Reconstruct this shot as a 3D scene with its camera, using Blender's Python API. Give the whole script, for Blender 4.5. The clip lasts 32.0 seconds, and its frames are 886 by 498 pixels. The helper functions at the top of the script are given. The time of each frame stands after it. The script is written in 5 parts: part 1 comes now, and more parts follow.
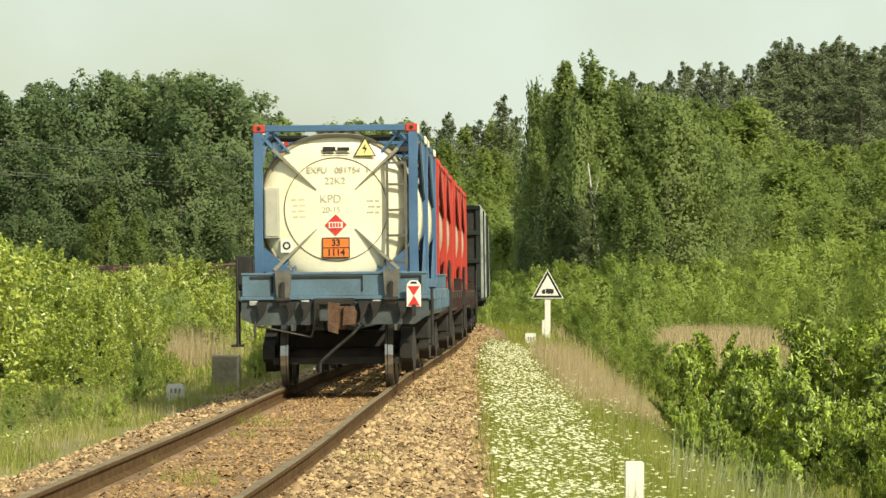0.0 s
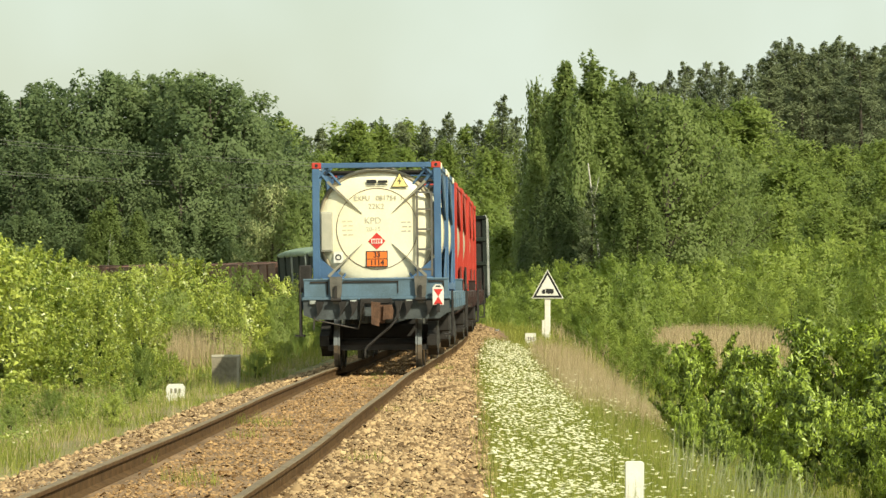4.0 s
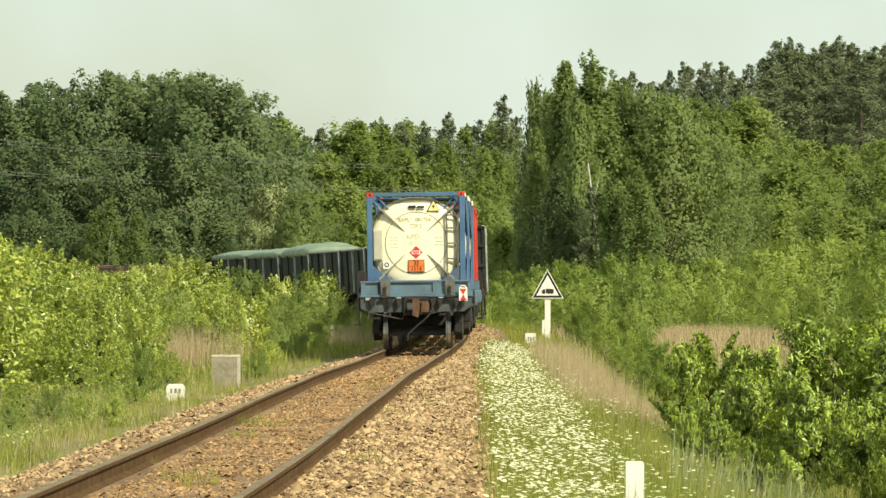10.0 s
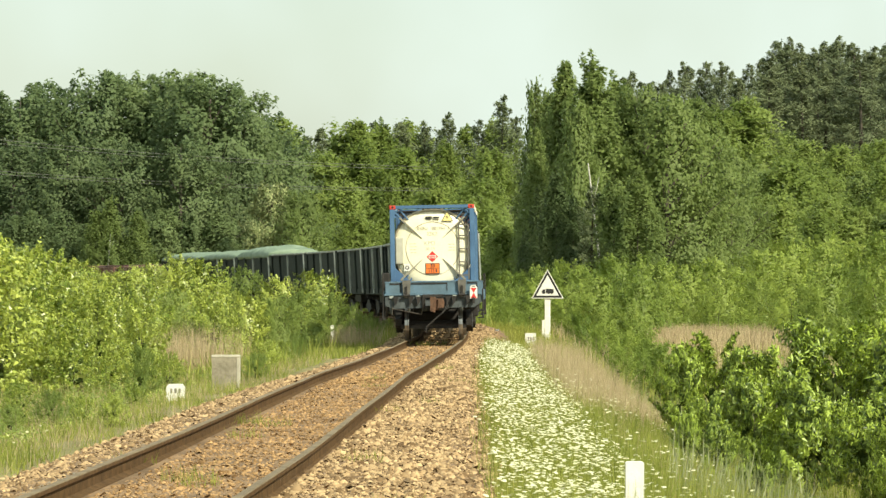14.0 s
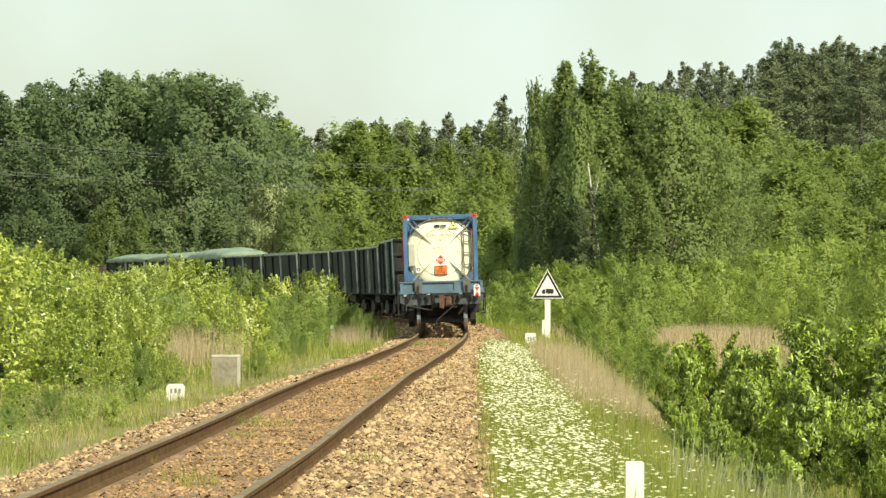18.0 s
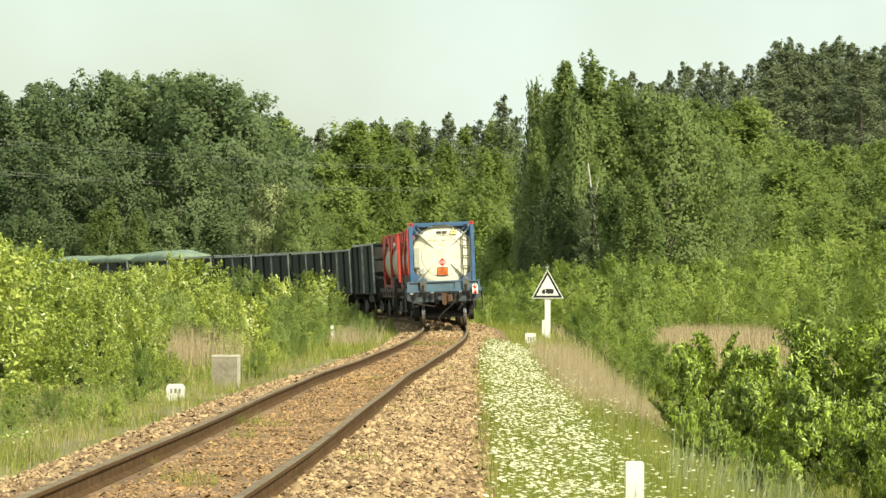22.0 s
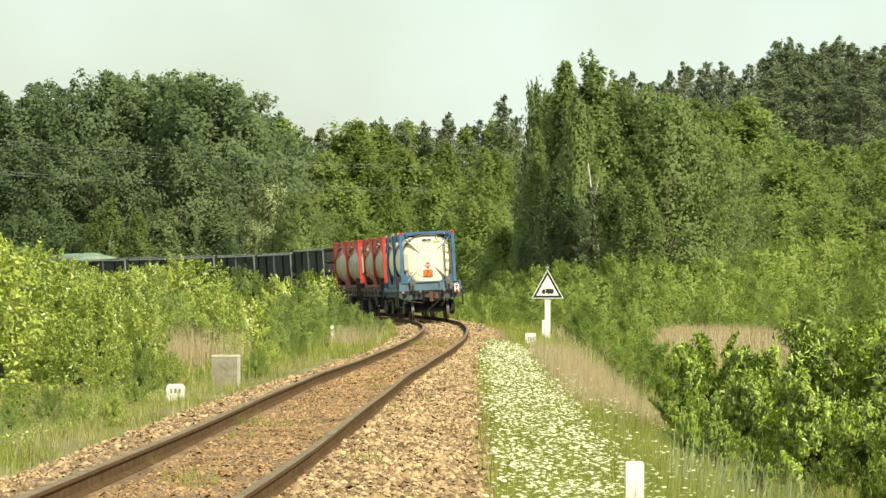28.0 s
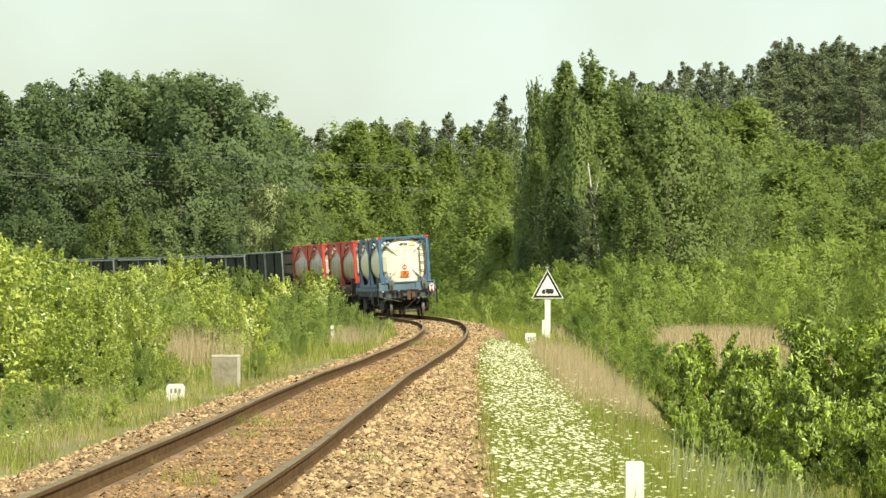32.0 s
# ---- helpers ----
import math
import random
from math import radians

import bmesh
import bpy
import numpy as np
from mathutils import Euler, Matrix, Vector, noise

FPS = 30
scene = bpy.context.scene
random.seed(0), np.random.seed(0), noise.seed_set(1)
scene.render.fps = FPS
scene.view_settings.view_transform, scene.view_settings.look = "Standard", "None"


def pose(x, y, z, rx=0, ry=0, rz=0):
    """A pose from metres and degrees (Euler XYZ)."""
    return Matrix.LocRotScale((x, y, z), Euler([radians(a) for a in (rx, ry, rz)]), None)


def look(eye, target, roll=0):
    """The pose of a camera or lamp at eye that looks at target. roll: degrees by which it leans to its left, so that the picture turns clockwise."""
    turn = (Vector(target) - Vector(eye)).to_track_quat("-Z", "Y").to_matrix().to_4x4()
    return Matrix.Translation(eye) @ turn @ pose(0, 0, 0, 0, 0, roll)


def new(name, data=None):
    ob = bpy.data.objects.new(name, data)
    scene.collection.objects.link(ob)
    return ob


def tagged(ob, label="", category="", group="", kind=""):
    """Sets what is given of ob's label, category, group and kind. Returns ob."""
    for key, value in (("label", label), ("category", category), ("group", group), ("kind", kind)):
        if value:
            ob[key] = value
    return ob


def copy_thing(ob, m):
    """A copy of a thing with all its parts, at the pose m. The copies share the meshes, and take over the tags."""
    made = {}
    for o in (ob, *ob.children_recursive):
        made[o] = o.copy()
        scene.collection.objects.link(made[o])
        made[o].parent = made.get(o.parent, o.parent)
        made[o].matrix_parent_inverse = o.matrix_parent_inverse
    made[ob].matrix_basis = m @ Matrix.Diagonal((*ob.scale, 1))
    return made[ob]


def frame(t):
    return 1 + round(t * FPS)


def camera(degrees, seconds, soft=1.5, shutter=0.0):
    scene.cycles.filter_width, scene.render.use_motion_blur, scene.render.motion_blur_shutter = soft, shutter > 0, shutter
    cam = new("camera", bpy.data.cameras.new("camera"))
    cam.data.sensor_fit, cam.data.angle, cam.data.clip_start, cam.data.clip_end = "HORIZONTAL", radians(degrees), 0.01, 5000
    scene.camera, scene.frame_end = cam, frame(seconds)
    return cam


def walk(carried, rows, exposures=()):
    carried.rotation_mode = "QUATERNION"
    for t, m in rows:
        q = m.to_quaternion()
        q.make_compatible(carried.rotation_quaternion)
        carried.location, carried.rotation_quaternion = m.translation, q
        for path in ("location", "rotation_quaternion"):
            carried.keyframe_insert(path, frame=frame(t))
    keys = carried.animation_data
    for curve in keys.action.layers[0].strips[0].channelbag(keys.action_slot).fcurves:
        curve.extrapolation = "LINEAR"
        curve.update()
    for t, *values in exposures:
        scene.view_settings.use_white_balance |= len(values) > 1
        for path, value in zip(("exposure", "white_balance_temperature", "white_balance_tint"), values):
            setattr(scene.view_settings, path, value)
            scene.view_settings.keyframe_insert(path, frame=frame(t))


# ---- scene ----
F = 7000.0                      # focal length in units of the picture's width / 1568
EYE = 1.54
cam = camera(math.degrees(2 * math.atan(784 / F)), 32.0, soft=1.45)
_view = look((0, 0, EYE), (0, 100, EYE + 100 * 65 / F))
walk(cam, [(0.0, _view), (32.0, _view)],
     exposures=[(0.0, 0.43, 7350, 0), (9.0, 0.43, 7350, 0), (13.0, 0.56, 7050, 0), (32.0, 0.62, 7050, 0)])

# ---- daylight ----
SUN_EL, SUN_AZ = radians(40), radians(141)      # azimuth clockwise from +Y: behind the camera, to its right
world = bpy.data.worlds.new("world")
scene.world = world
world.use_nodes = True
_n = world.node_tree.nodes
_sky = _n.new("ShaderNodeTexSky")
_sky.sky_type, _sky.sun_disc = "NISHITA", False
_sky.sun_elevation, _sky.sun_rotation = SUN_EL, SUN_AZ
_sky.air_density, _sky.dust_density, _sky.ozone_density = 1.2, 2.0, 1.0
# a thin bright veil of high cloud over the blue
_co, _cl, _rp, _mx = (_n.new(k) for k in ("ShaderNodeTexCoord", "ShaderNodeTexNoise", "ShaderNodeMapRange", "ShaderNodeMixRGB"))
_cl.inputs["Scale"].default_value, _cl.inputs["Detail"].default_value, _cl.inputs["Roughness"].default_value = 8.0, 4, 0.45
_rp.inputs["From Min"].default_value, _rp.inputs["From Max"].default_value = 0.38, 0.66
_rp.inputs["To Min"].default_value, _rp.inputs["To Max"].default_value = 0.40, 1.0
_mx.inputs[2].default_value = (6.05, 6.9, 7.15, 1)
world.node_tree.links.new(_co.outputs["Generated"], _cl.inputs["Vector"])
world.node_tree.links.new(_cl.outputs["Fac"], _rp.inputs["Value"])
world.node_tree.links.new(_rp.outputs[0], _mx.inputs[0])
world.node_tree.links.new(_sky.outputs[0], _mx.inputs[1])
world.node_tree.links.new(_mx.outputs[0], _n["Background"].inputs[0])
_n["Background"].inputs[1].default_value = 0.10
_sun = bpy.data.lights.new("sun", "SUN")
_sun.energy, _sun.angle, _sun.color = 4.0, radians(0.6), (1.0, 0.94, 0.82)
_d = Vector((math.sin(SUN_AZ) * math.cos(SUN_EL), math.cos(SUN_AZ) * math.cos(SUN_EL), math.sin(SUN_EL)))
new("sun", _sun).matrix_world = look(_d * 50, (0, 0, 0))


# ---- materials ----
def material(name, a, b, rough=0.6, metal=0.0, scale=3.0, fine=40.0, bump=0.2, vary=0.0, spec=0.4, contrast=0.5):
    """Two-tone procedural surface: broad stains and fine grain between the colours a and b."""
    m = bpy.data.materials.new(name)
    m.use_nodes = True
    t = m.node_tree
    bs = t.nodes["Principled BSDF"]
    co = t.nodes.new("ShaderNodeTexCoord")
    n1, n2 = t.nodes.new("ShaderNodeTexNoise"), t.nodes.new("ShaderNodeTexNoise")
    n1.inputs["Scale"].default_value, n1.inputs["Detail"].default_value = scale, 5
    n2.inputs["Scale"].default_value, n2.inputs["Detail"].default_value = fine, 3
    for n in (n1, n2):
        t.links.new(co.outputs["Object"], n.inputs["Vector"])
    add = t.nodes.new("ShaderNodeMath")
    add.operation = "MULTIPLY_ADD"
    t.links.new(n2.outputs["Fac"], add.inputs[0])
    add.inputs[1].default_value = 0.45
    t.links.new(n1.outputs["Fac"], add.inputs[2])
    last = add.outputs[0]
    if vary:
        inf = t.nodes.new("ShaderNodeObjectInfo")
        mul = t.nodes.new("ShaderNodeMath")
        mul.operation = "MULTIPLY_ADD"
        t.links.new(inf.outputs["Random"], mul.inputs[0])
        mul.inputs[1].default_value = vary
        t.links.new(last, mul.inputs[2])
        last = mul.outputs[0]
    ramp = t.nodes.new("ShaderNodeValToRGB")
    mid = 0.725 + vary / 2
    ramp.color_ramp.elements[0].position, ramp.color_ramp.elements[1].position = mid - contrast / 2, mid + contrast / 2
    ramp.color_ramp.elements[0].color, ramp.color_ramp.elements[1].color = (*a, 1), (*b, 1)
    t.links.new(last, ramp.inputs["Fac"])
    t.links.new(ramp.outputs[0], bs.inputs["Base Color"])
    bs.inputs["Roughness"].default_value, bs.inputs["Metallic"].default_value = rough, metal
    bs.inputs["Specular IOR Level"].default_value = spec
    if bump:
        bp = t.nodes.new("ShaderNodeBump")
        bp.inputs["Strength"].default_value, bp.inputs["Distance"].default_value = bump, 0.02
        t.links.new(n2.outputs["Fac"], bp.inputs["Height"])
        t.links.new(bp.outputs[0], bs.inputs["Normal"])
    return m


def island_material(name, a, b, rough=0.6, through_light=0.0, gloss=0.3, spread=0.7, broad=0.0, patch=1.5, each=0.0):
    """A surface of many loose pieces: each piece takes its own shade between a and b; broad adds patches by place."""
    m = bpy.data.materials.new(name)
    m.use_nodes = True
    t = m.node_tree
    bs = t.nodes["Principled BSDF"]
    geo = t.nodes.new("ShaderNodeNewGeometry")
    ramp = t.nodes.new("ShaderNodeValToRGB")
    ramp.color_ramp.elements[0].color, ramp.color_ramp.elements[1].color = (*a, 1), (*b, 1)
    last = geo.outputs["Random Per Island"]
    if broad:
        nz = t.nodes.new("ShaderNodeTexNoise")
        nz.inputs["Scale"].default_value, nz.inputs["Detail"].default_value = broad, 3
        t.links.new(geo.outputs["Position"], nz.inputs["Vector"])
        mx = t.nodes.new("ShaderNodeMath")
        mx.operation = "MULTIPLY_ADD"
        t.links.new(nz.outputs["Fac"], mx.inputs[0])
        mx.inputs[1].default_value = patch
        sub = t.nodes.new("ShaderNodeMath")
        sub.operation = "MULTIPLY_ADD"
        t.links.new(last, sub.inputs[0])
        sub.inputs[1].default_value, sub.inputs[2].default_value = spread, -(patch + spread - 1) / 2
        t.links.new(sub.outputs[0], mx.inputs[2])
        last = mx.outputs[0]
        if each:
            info = t.nodes.new("ShaderNodeObjectInfo")
            own = t.nodes.new("ShaderNodeMath")
            own.operation = "MULTIPLY_ADD"
            t.links.new(info.outputs["Random"], own.inputs[0])
            own.inputs[1].default_value, own.inputs[2].default_value = each, -each / 2
            both = t.nodes.new("ShaderNodeMath")
            t.links.new(last, both.inputs[0])
            t.links.new(own.outputs[0], both.inputs[1])
            last = both.outputs[0]
    t.links.new(last, ramp.inputs["Fac"])
    t.links.new(ramp.outputs[0], bs.inputs["Base Color"])
    bs.inputs["Roughness"].default_value, bs.inputs["Specular IOR Level"].default_value = rough, gloss
    if through_light:
        tr = t.nodes.new("ShaderNodeBsdfTranslucent")
        mix = t.nodes.new("ShaderNodeMixShader")
        mix.inputs[0].default_value = through_light
        t.links.new(ramp.outputs[0], tr.inputs["Color"])
        t.links.new(bs.outputs[0], mix.inputs[1])
        t.links.new(tr.outputs[0], mix.inputs[2])
        t.links.new(mix.outputs[0], t.nodes["Material Output"].inputs[0])
    return m


M = {
    "blue": material("blue_paint", (0.045, 0.10, 0.20), (0.08, 0.165, 0.29), 0.5, scale=1.6, bump=0.1),
    "wagon_blue": material("weathered_blue_paint", (0.075, 0.115, 0.14), (0.115, 0.195, 0.27), 0.6, scale=2.2),
    "grime": material("grimy_blue_steel", (0.028, 0.033, 0.035), (0.095, 0.112, 0.118), 0.75, scale=4),
    "red": material("red_paint", (0.38, 0.030, 0.022), (0.53, 0.060, 0.042), 0.5, scale=1.5, bump=0.1),
    # darker red: shade on the frames' lower parts, put into the paint
    "red_shaded": material("shaded_red_paint", (0.07, 0.018, 0.015), (0.19, 0.035, 0.027), 0.6, scale=2.5),
    "tank": material("cream_tank_cladding", (0.76, 0.71, 0.50), (0.88, 0.84, 0.66), 0.38, scale=1.3, fine=25, bump=0.05, spec=0.5),
    "tank_grey": material("dull_tank_cladding", (0.24, 0.21, 0.17), (0.52, 0.46, 0.38), 0.33, scale=2.0, fine=20, bump=0.05),
    "grey": material("grey_box_paint", (0.36, 0.35, 0.28), (0.47, 0.45, 0.37), 0.6, scale=4, bump=0.1),
    "steel": material("bare_steel", (0.05, 0.043, 0.038), (0.13, 0.115, 0.10), 0.4, metal=0.7, scale=6),
    "tread": material("polished_tread", (0.34, 0.32, 0.30), (0.55, 0.53, 0.50), 0.3, metal=0.9, scale=6, bump=0.05),
    "dark_steel": material("dark_dirty_steel", (0.010, 0.009, 0.008), (0.034, 0.029, 0.026), 0.75, scale=5),
    "rust": material("rusty_steel", (0.06, 0.032, 0.02), (0.16, 0.085, 0.05), 0.85, scale=8, bump=0.5),
    "maroon": material("dark_maroon_steel", (0.022, 0.012, 0.010), (0.055, 0.026, 0.022), 0.7, scale=3),
    "gondola": material("dark_green_gondola", (0.009, 0.012, 0.011), (0.026, 0.034, 0.029), 0.8, scale=1.2, vary=0.3, spec=0.2),
    "gondola_post": material("pale_wagon_trim", (0.16, 0.18, 0.17), (0.46, 0.48, 0.44), 0.7, scale=2, contrast=0.35),
    "brown_wagon": material("brown_gondola", (0.10, 0.05, 0.04), (0.19, 0.10, 0.075), 0.7, scale=1.5, vary=0.3),
    "tarp": material("pale_green_tarpaulin", (0.13, 0.185, 0.125), (0.23, 0.29, 0.205), 0.7, scale=1.2, fine=9, bump=0.6),
    "white": material("white_paint", (0.62, 0.60, 0.54), (0.80, 0.78, 0.72), 0.6, scale=9, fine=60, bump=0.1),
    "black": material("black_paint", (0.012, 0.012, 0.012), (0.03, 0.03, 0.03), 0.6, scale=6, bump=0.05),
    "stop": material("grey_brown_iron", (0.07, 0.065, 0.055), (0.16, 0.15, 0.13), 0.7, scale=5),
    "pale_print": material("pale_lettering", (0.52, 0.46, 0.32), (0.62, 0.56, 0.41), 0.6, scale=9, bump=0.0),
    "fin": material("grey_brown_fin", (0.17, 0.16, 0.125), (0.30, 0.28, 0.22), 0.6, scale=4),
    # beige darkened for the top rail's shadow on the tank rim
    "skirt": material("shaded_beige_rim", (0.27, 0.23, 0.15), (0.42, 0.37, 0.26), 0.6, scale=3),
    "plume_grey": material("grey_plumage", (0.16, 0.17, 0.18), (0.30, 0.31, 0.32), 0.8, scale=30, bump=0.1),
    "plume_white": material("white_plumage", (0.55, 0.55, 0.52), (0.75, 0.74, 0.70), 0.8, scale=30, bump=0.1),
    "faded": material("faded_lettering", (0.36, 0.33, 0.26), (0.50, 0.46, 0.36), 0.6, scale=9, bump=0.0),
    "signal_red": material("placard_red", (0.50, 0.02, 0.025), (0.62, 0.05, 0.04), 0.5, scale=9, bump=0.0),
    "orange": material("orange_plate", (0.72, 0.15, 0.03), (0.82, 0.21, 0.04), 0.5, scale=9, bump=0.0),
    "yellow": material("yellow_placard", (0.78, 0.63, 0.24), (0.86, 0.73, 0.32), 0.5, scale=9, bump=0.0),
    "concrete": material("weathered_concrete", (0.17, 0.15, 0.11), (0.32, 0.285, 0.21), 0.9, scale=5, fine=60, bump=0.5),
    "rail_top": material("worn_rail_head", (0.115, 0.084, 0.048), (0.25, 0.19, 0.115), 0.7, scale=3, bump=0.05, spec=0.2),
    "rail_side": material("rusty_rail", (0.060, 0.034, 0.016), (0.14, 0.082, 0.038), 0.95, scale=5, bump=0.3, spec=0.1),
    "ballast_bed": material("ballast_bed", (0.10, 0.060, 0.030), (0.34, 0.215, 0.115), 0.95, scale=1.3, fine=18, bump=1.0),
    "soil": material("grassy_soil", (0.12, 0.11, 0.035), (0.28, 0.24, 0.10), 0.95, scale=0.35, fine=6, bump=0.8),
    "bark": material("bark", (0.05, 0.04, 0.03), (0.14, 0.12, 0.10), 0.9, scale=4, bump=0.6),
    "white_bark": material("white_bark", (0.30, 0.29, 0.26), (0.66, 0.64, 0.58), 0.8, scale=4, bump=0.3),
    "block": material("weathered_block", (0.19, 0.165, 0.115), (0.36, 0.32, 0.24), 0.9, scale=2.5, fine=20, bump=0.3),
    "block_pale": material("weathered_block_edge", (0.34, 0.31, 0.24), (0.52, 0.48, 0.38), 0.9, scale=3, fine=20, bump=0.2),
    "cable": material("wire", (0.16, 0.16, 0.15), (0.22, 0.22, 0.20), 0.5, metal=0.5, scale=2, bump=0.0),
    "stone": island_material("ballast_stone", (0.13, 0.078, 0.038), (0.57, 0.395, 0.215), 0.9, gloss=0.2, broad=1.1, spread=1.0, patch=1.3),
    "stone_rusty": island_material("rust_dusted_stone", (0.13, 0.070, 0.028), (0.49, 0.305, 0.145), 0.9, gloss=0.2, broad=1.1, spread=1.0, patch=1.3),
    "leaf_oak": island_material("dark_broad_leaves", (0.125, 0.18, 0.080), (0.245, 0.315, 0.130), 0.6, 0.5, broad=0.10, each=0.5, spread=0.25),
    # leaf_oak again, its colours darkened for deep shade low in the wood
    "leaf_wood": island_material("shaded_broad_leaves", (0.095, 0.140, 0.064), (0.195, 0.255, 0.108), 0.6, 0.5, broad=0.10, each=0.4, spread=0.25),
    # leaf colours darkened to paint the shadowed hollow under the birches
    "leaf_alder": island_material("shaded_hollow_leaves", (0.07, 0.105, 0.040), (0.15, 0.20, 0.072), 0.55, 0.4, broad=0.12, spread=0.25),
    "leaf_birch": island_material("birch_leaves", (0.165, 0.225, 0.070), (0.295, 0.37, 0.122), 0.55, 0.55, broad=0.12, each=0.45, spread=0.25),
    "leaf_young": island_material("fresh_green_leaves", (0.18, 0.25, 0.058), (0.345, 0.42, 0.12), 0.5, 0.55, broad=0.12, each=0.45, spread=0.25),
    "leaf_scrub": island_material("bright_scrub_leaves", (0.16, 0.235, 0.045), (0.41, 0.49, 0.115), 0.45, 0.5, broad=0.35, each=0.5, spread=0.5, patch=1.6),
    "leaf_yellow": island_material("yellow_green_leaves", (0.14, 0.21, 0.020), (0.57, 0.62, 0.14), 0.36, 0.32, 0.6, broad=0.5, spread=0.9, patch=0.9, each=0.45),
    "leaf_near": island_material("glossy_green_leaves", (0.032, 0.068, 0.005), (0.40, 0.51, 0.080), 0.40, 0.06, 0.4, broad=1.2, spread=1.0, patch=1.1),
    # dark green for lumps that stand in for shade inside the bushes
    "heart": material("shade_dark_lumps", (0.030, 0.045, 0.010), (0.075, 0.105, 0.022), 0.8, scale=9, fine=60, bump=0.8, spec=0.1),
    "needles": island_material("pine_needles", (0.135, 0.17, 0.095), (0.27, 0.31, 0.16), 0.7, 0.4, broad=0.10, each=0.45, spread=0.25),
    "grass": island_material("green_grass", (0.13, 0.17, 0.025), (0.42, 0.43, 0.10), 0.6, 0.42, broad=0.6),
    "seed_grass": island_material("seeding_grass", (0.22, 0.25, 0.11), (0.43, 0.44, 0.26), 0.7, 0.35),
    "dry_grass": island_material("dry_grass", (0.33, 0.25, 0.145), (0.62, 0.50, 0.31), 0.7, 0.35),
    "blossom": island_material("pale_blossom", (0.17, 0.23, 0.080), (0.46, 0.48, 0.23), 0.6, 0.3),
    "petal": island_material("white_petals", (0.72, 0.70, 0.42), (0.85, 0.83, 0.62), 0.6, 0.3),
}


# ---- mesh building ----
class Shape:
    """Collects vertices and faces of one mesh."""

    def __init__(self):
        self.v, self.f = [], []

    def face(self, *pts):
        n = len(self.v)
        self.v += [tuple(p) for p in pts]
        self.f.append(tuple(range(n, n + len(pts))))
        return self

    def box(self, x0, x1, y0, y1, z0, z1, c=0.0):
        """A block with its upright and level edges cut by c."""
        if c <= 0:
            n = len(self.v)
            self.v += [(x, y, z) for z in (z0, z1) for x, y in ((x0, y0), (x1, y0), (x1, y1), (x0, y1))]
            self.f += [tuple(n + i for i in q) for q in ((3, 2, 1, 0), (4, 5, 6, 7), (0, 1, 5, 4), (1, 2, 6, 5), (2, 3, 7, 6), (3, 0, 4, 7))]
            return self
        ring = [(x0 + c, y0), (x1 - c, y0), (x1, y0 + c), (x1, y1 - c), (x1 - c, y1), (x0 + c, y1), (x0, y1 - c), (x0, y0 + c)]
        cx, cy = (x0 + x1) / 2, (y0 + y1) / 2
        kx, ky = 1 - 2 * c / max(x1 - x0, 1e-6), 1 - 2 * c / max(y1 - y0, 1e-6)
        inner = [(cx + (x - cx) * kx, cy + (y - cy) * ky) for x, y in ring]
        n = len(self.v)
        for r, z in ((inner, z0), (ring, z0 + c), (ring, z1 - c), (inner, z1)):
            self.v += [(x, y, z) for x, y in r]
        for k in range(3):
            for i in range(8):
                j = (i + 1) % 8
                self.f.append((n + 8 * k + i, n + 8 * k + j, n + 8 * k + 8 + j, n + 8 * k + 8 + i))
        self.f += [tuple(n + 7 - i for i in range(8)), tuple(n + 24 + i for i in range(8))]
        return self

    def bar(self, p, q, w, h=None, up=(0, 0, 1)):
        """A square bar from p to q."""
        p, q = Vector(p), Vector(q)
        h = h or w
        d = (q - p).normalized()
        u = Vector(up)
        if abs(d.dot(u)) > 0.95:
            u = Vector((0, 1, 0))
        s = d.cross(u).normalized()
        u = s.cross(d)
        n = len(self.v)
        for e in (p, q):
            self.v += [tuple(e + s * (a * w / 2) + u * (b * h / 2)) for a, b in ((-1, -1), (1, -1), (1, 1), (-1, 1))]
        self.f += [tuple(n + i for i in k) for k in ((3, 2, 1, 0), (4, 5, 6, 7), (0, 1, 5, 4), (1, 2, 6, 5), (2, 3, 7, 6), (3, 0, 4, 7))]
        return self

    def tube(self, p, q, r, r2=None, seg=10, caps=True):
        p, q = Vector(p), Vector(q)
        r2 = r if r2 is None else r2
        d = (q - p).normalized()
        s = d.orthogonal().normalized()
        u = d.cross(s)
        n = len(self.v)
        for e, k in ((p, r), (q, r2)):
            self.v += [tuple(e + (s * math.cos(a) + u * math.sin(a)) * k) for a in (2 * math.pi * i / seg for i in range(seg))]
        for i in range(seg):
            j = (i + 1) % seg
            self.f.append((n + i, n + j, n + seg + j, n + seg + i))
        if caps:
            self.f += [tuple(n + seg - 1 - i for i in range(seg)), tuple(n + seg + i for i in range(seg))]
        return self

    def loft(self, rings, closed=True, caps=True):
        """Skin over rings of equal length."""
        n, k = len(self.v), len(rings[0])
        for r in rings:
            self.v += [tuple(p) for p in r]
        for a in range(len(rings) - 1):
            for i in range(k if closed else k - 1):
                j = (i + 1) % k
                self.f.append((n + a * k + i, n + a * k + j, n + (a + 1) * k + j, n + (a + 1) * k + i))
        if caps:
            self.f += [tuple(n + k - 1 - i for i in range(k)), tuple(n + (len(rings) - 1) * k + i for i in range(k))]
        return self

    def prism(self, outline, a, b, axis="y"):
        """A flat outline pushed from a to b along an axis."""
        def place(u, w, t):
            return {"y": (u, t, w), "x": (t, u, w), "z": (u, w, t)}[axis]
        return self.loft([[place(u, w, t) for u, w in outline] for t in (a, b)])

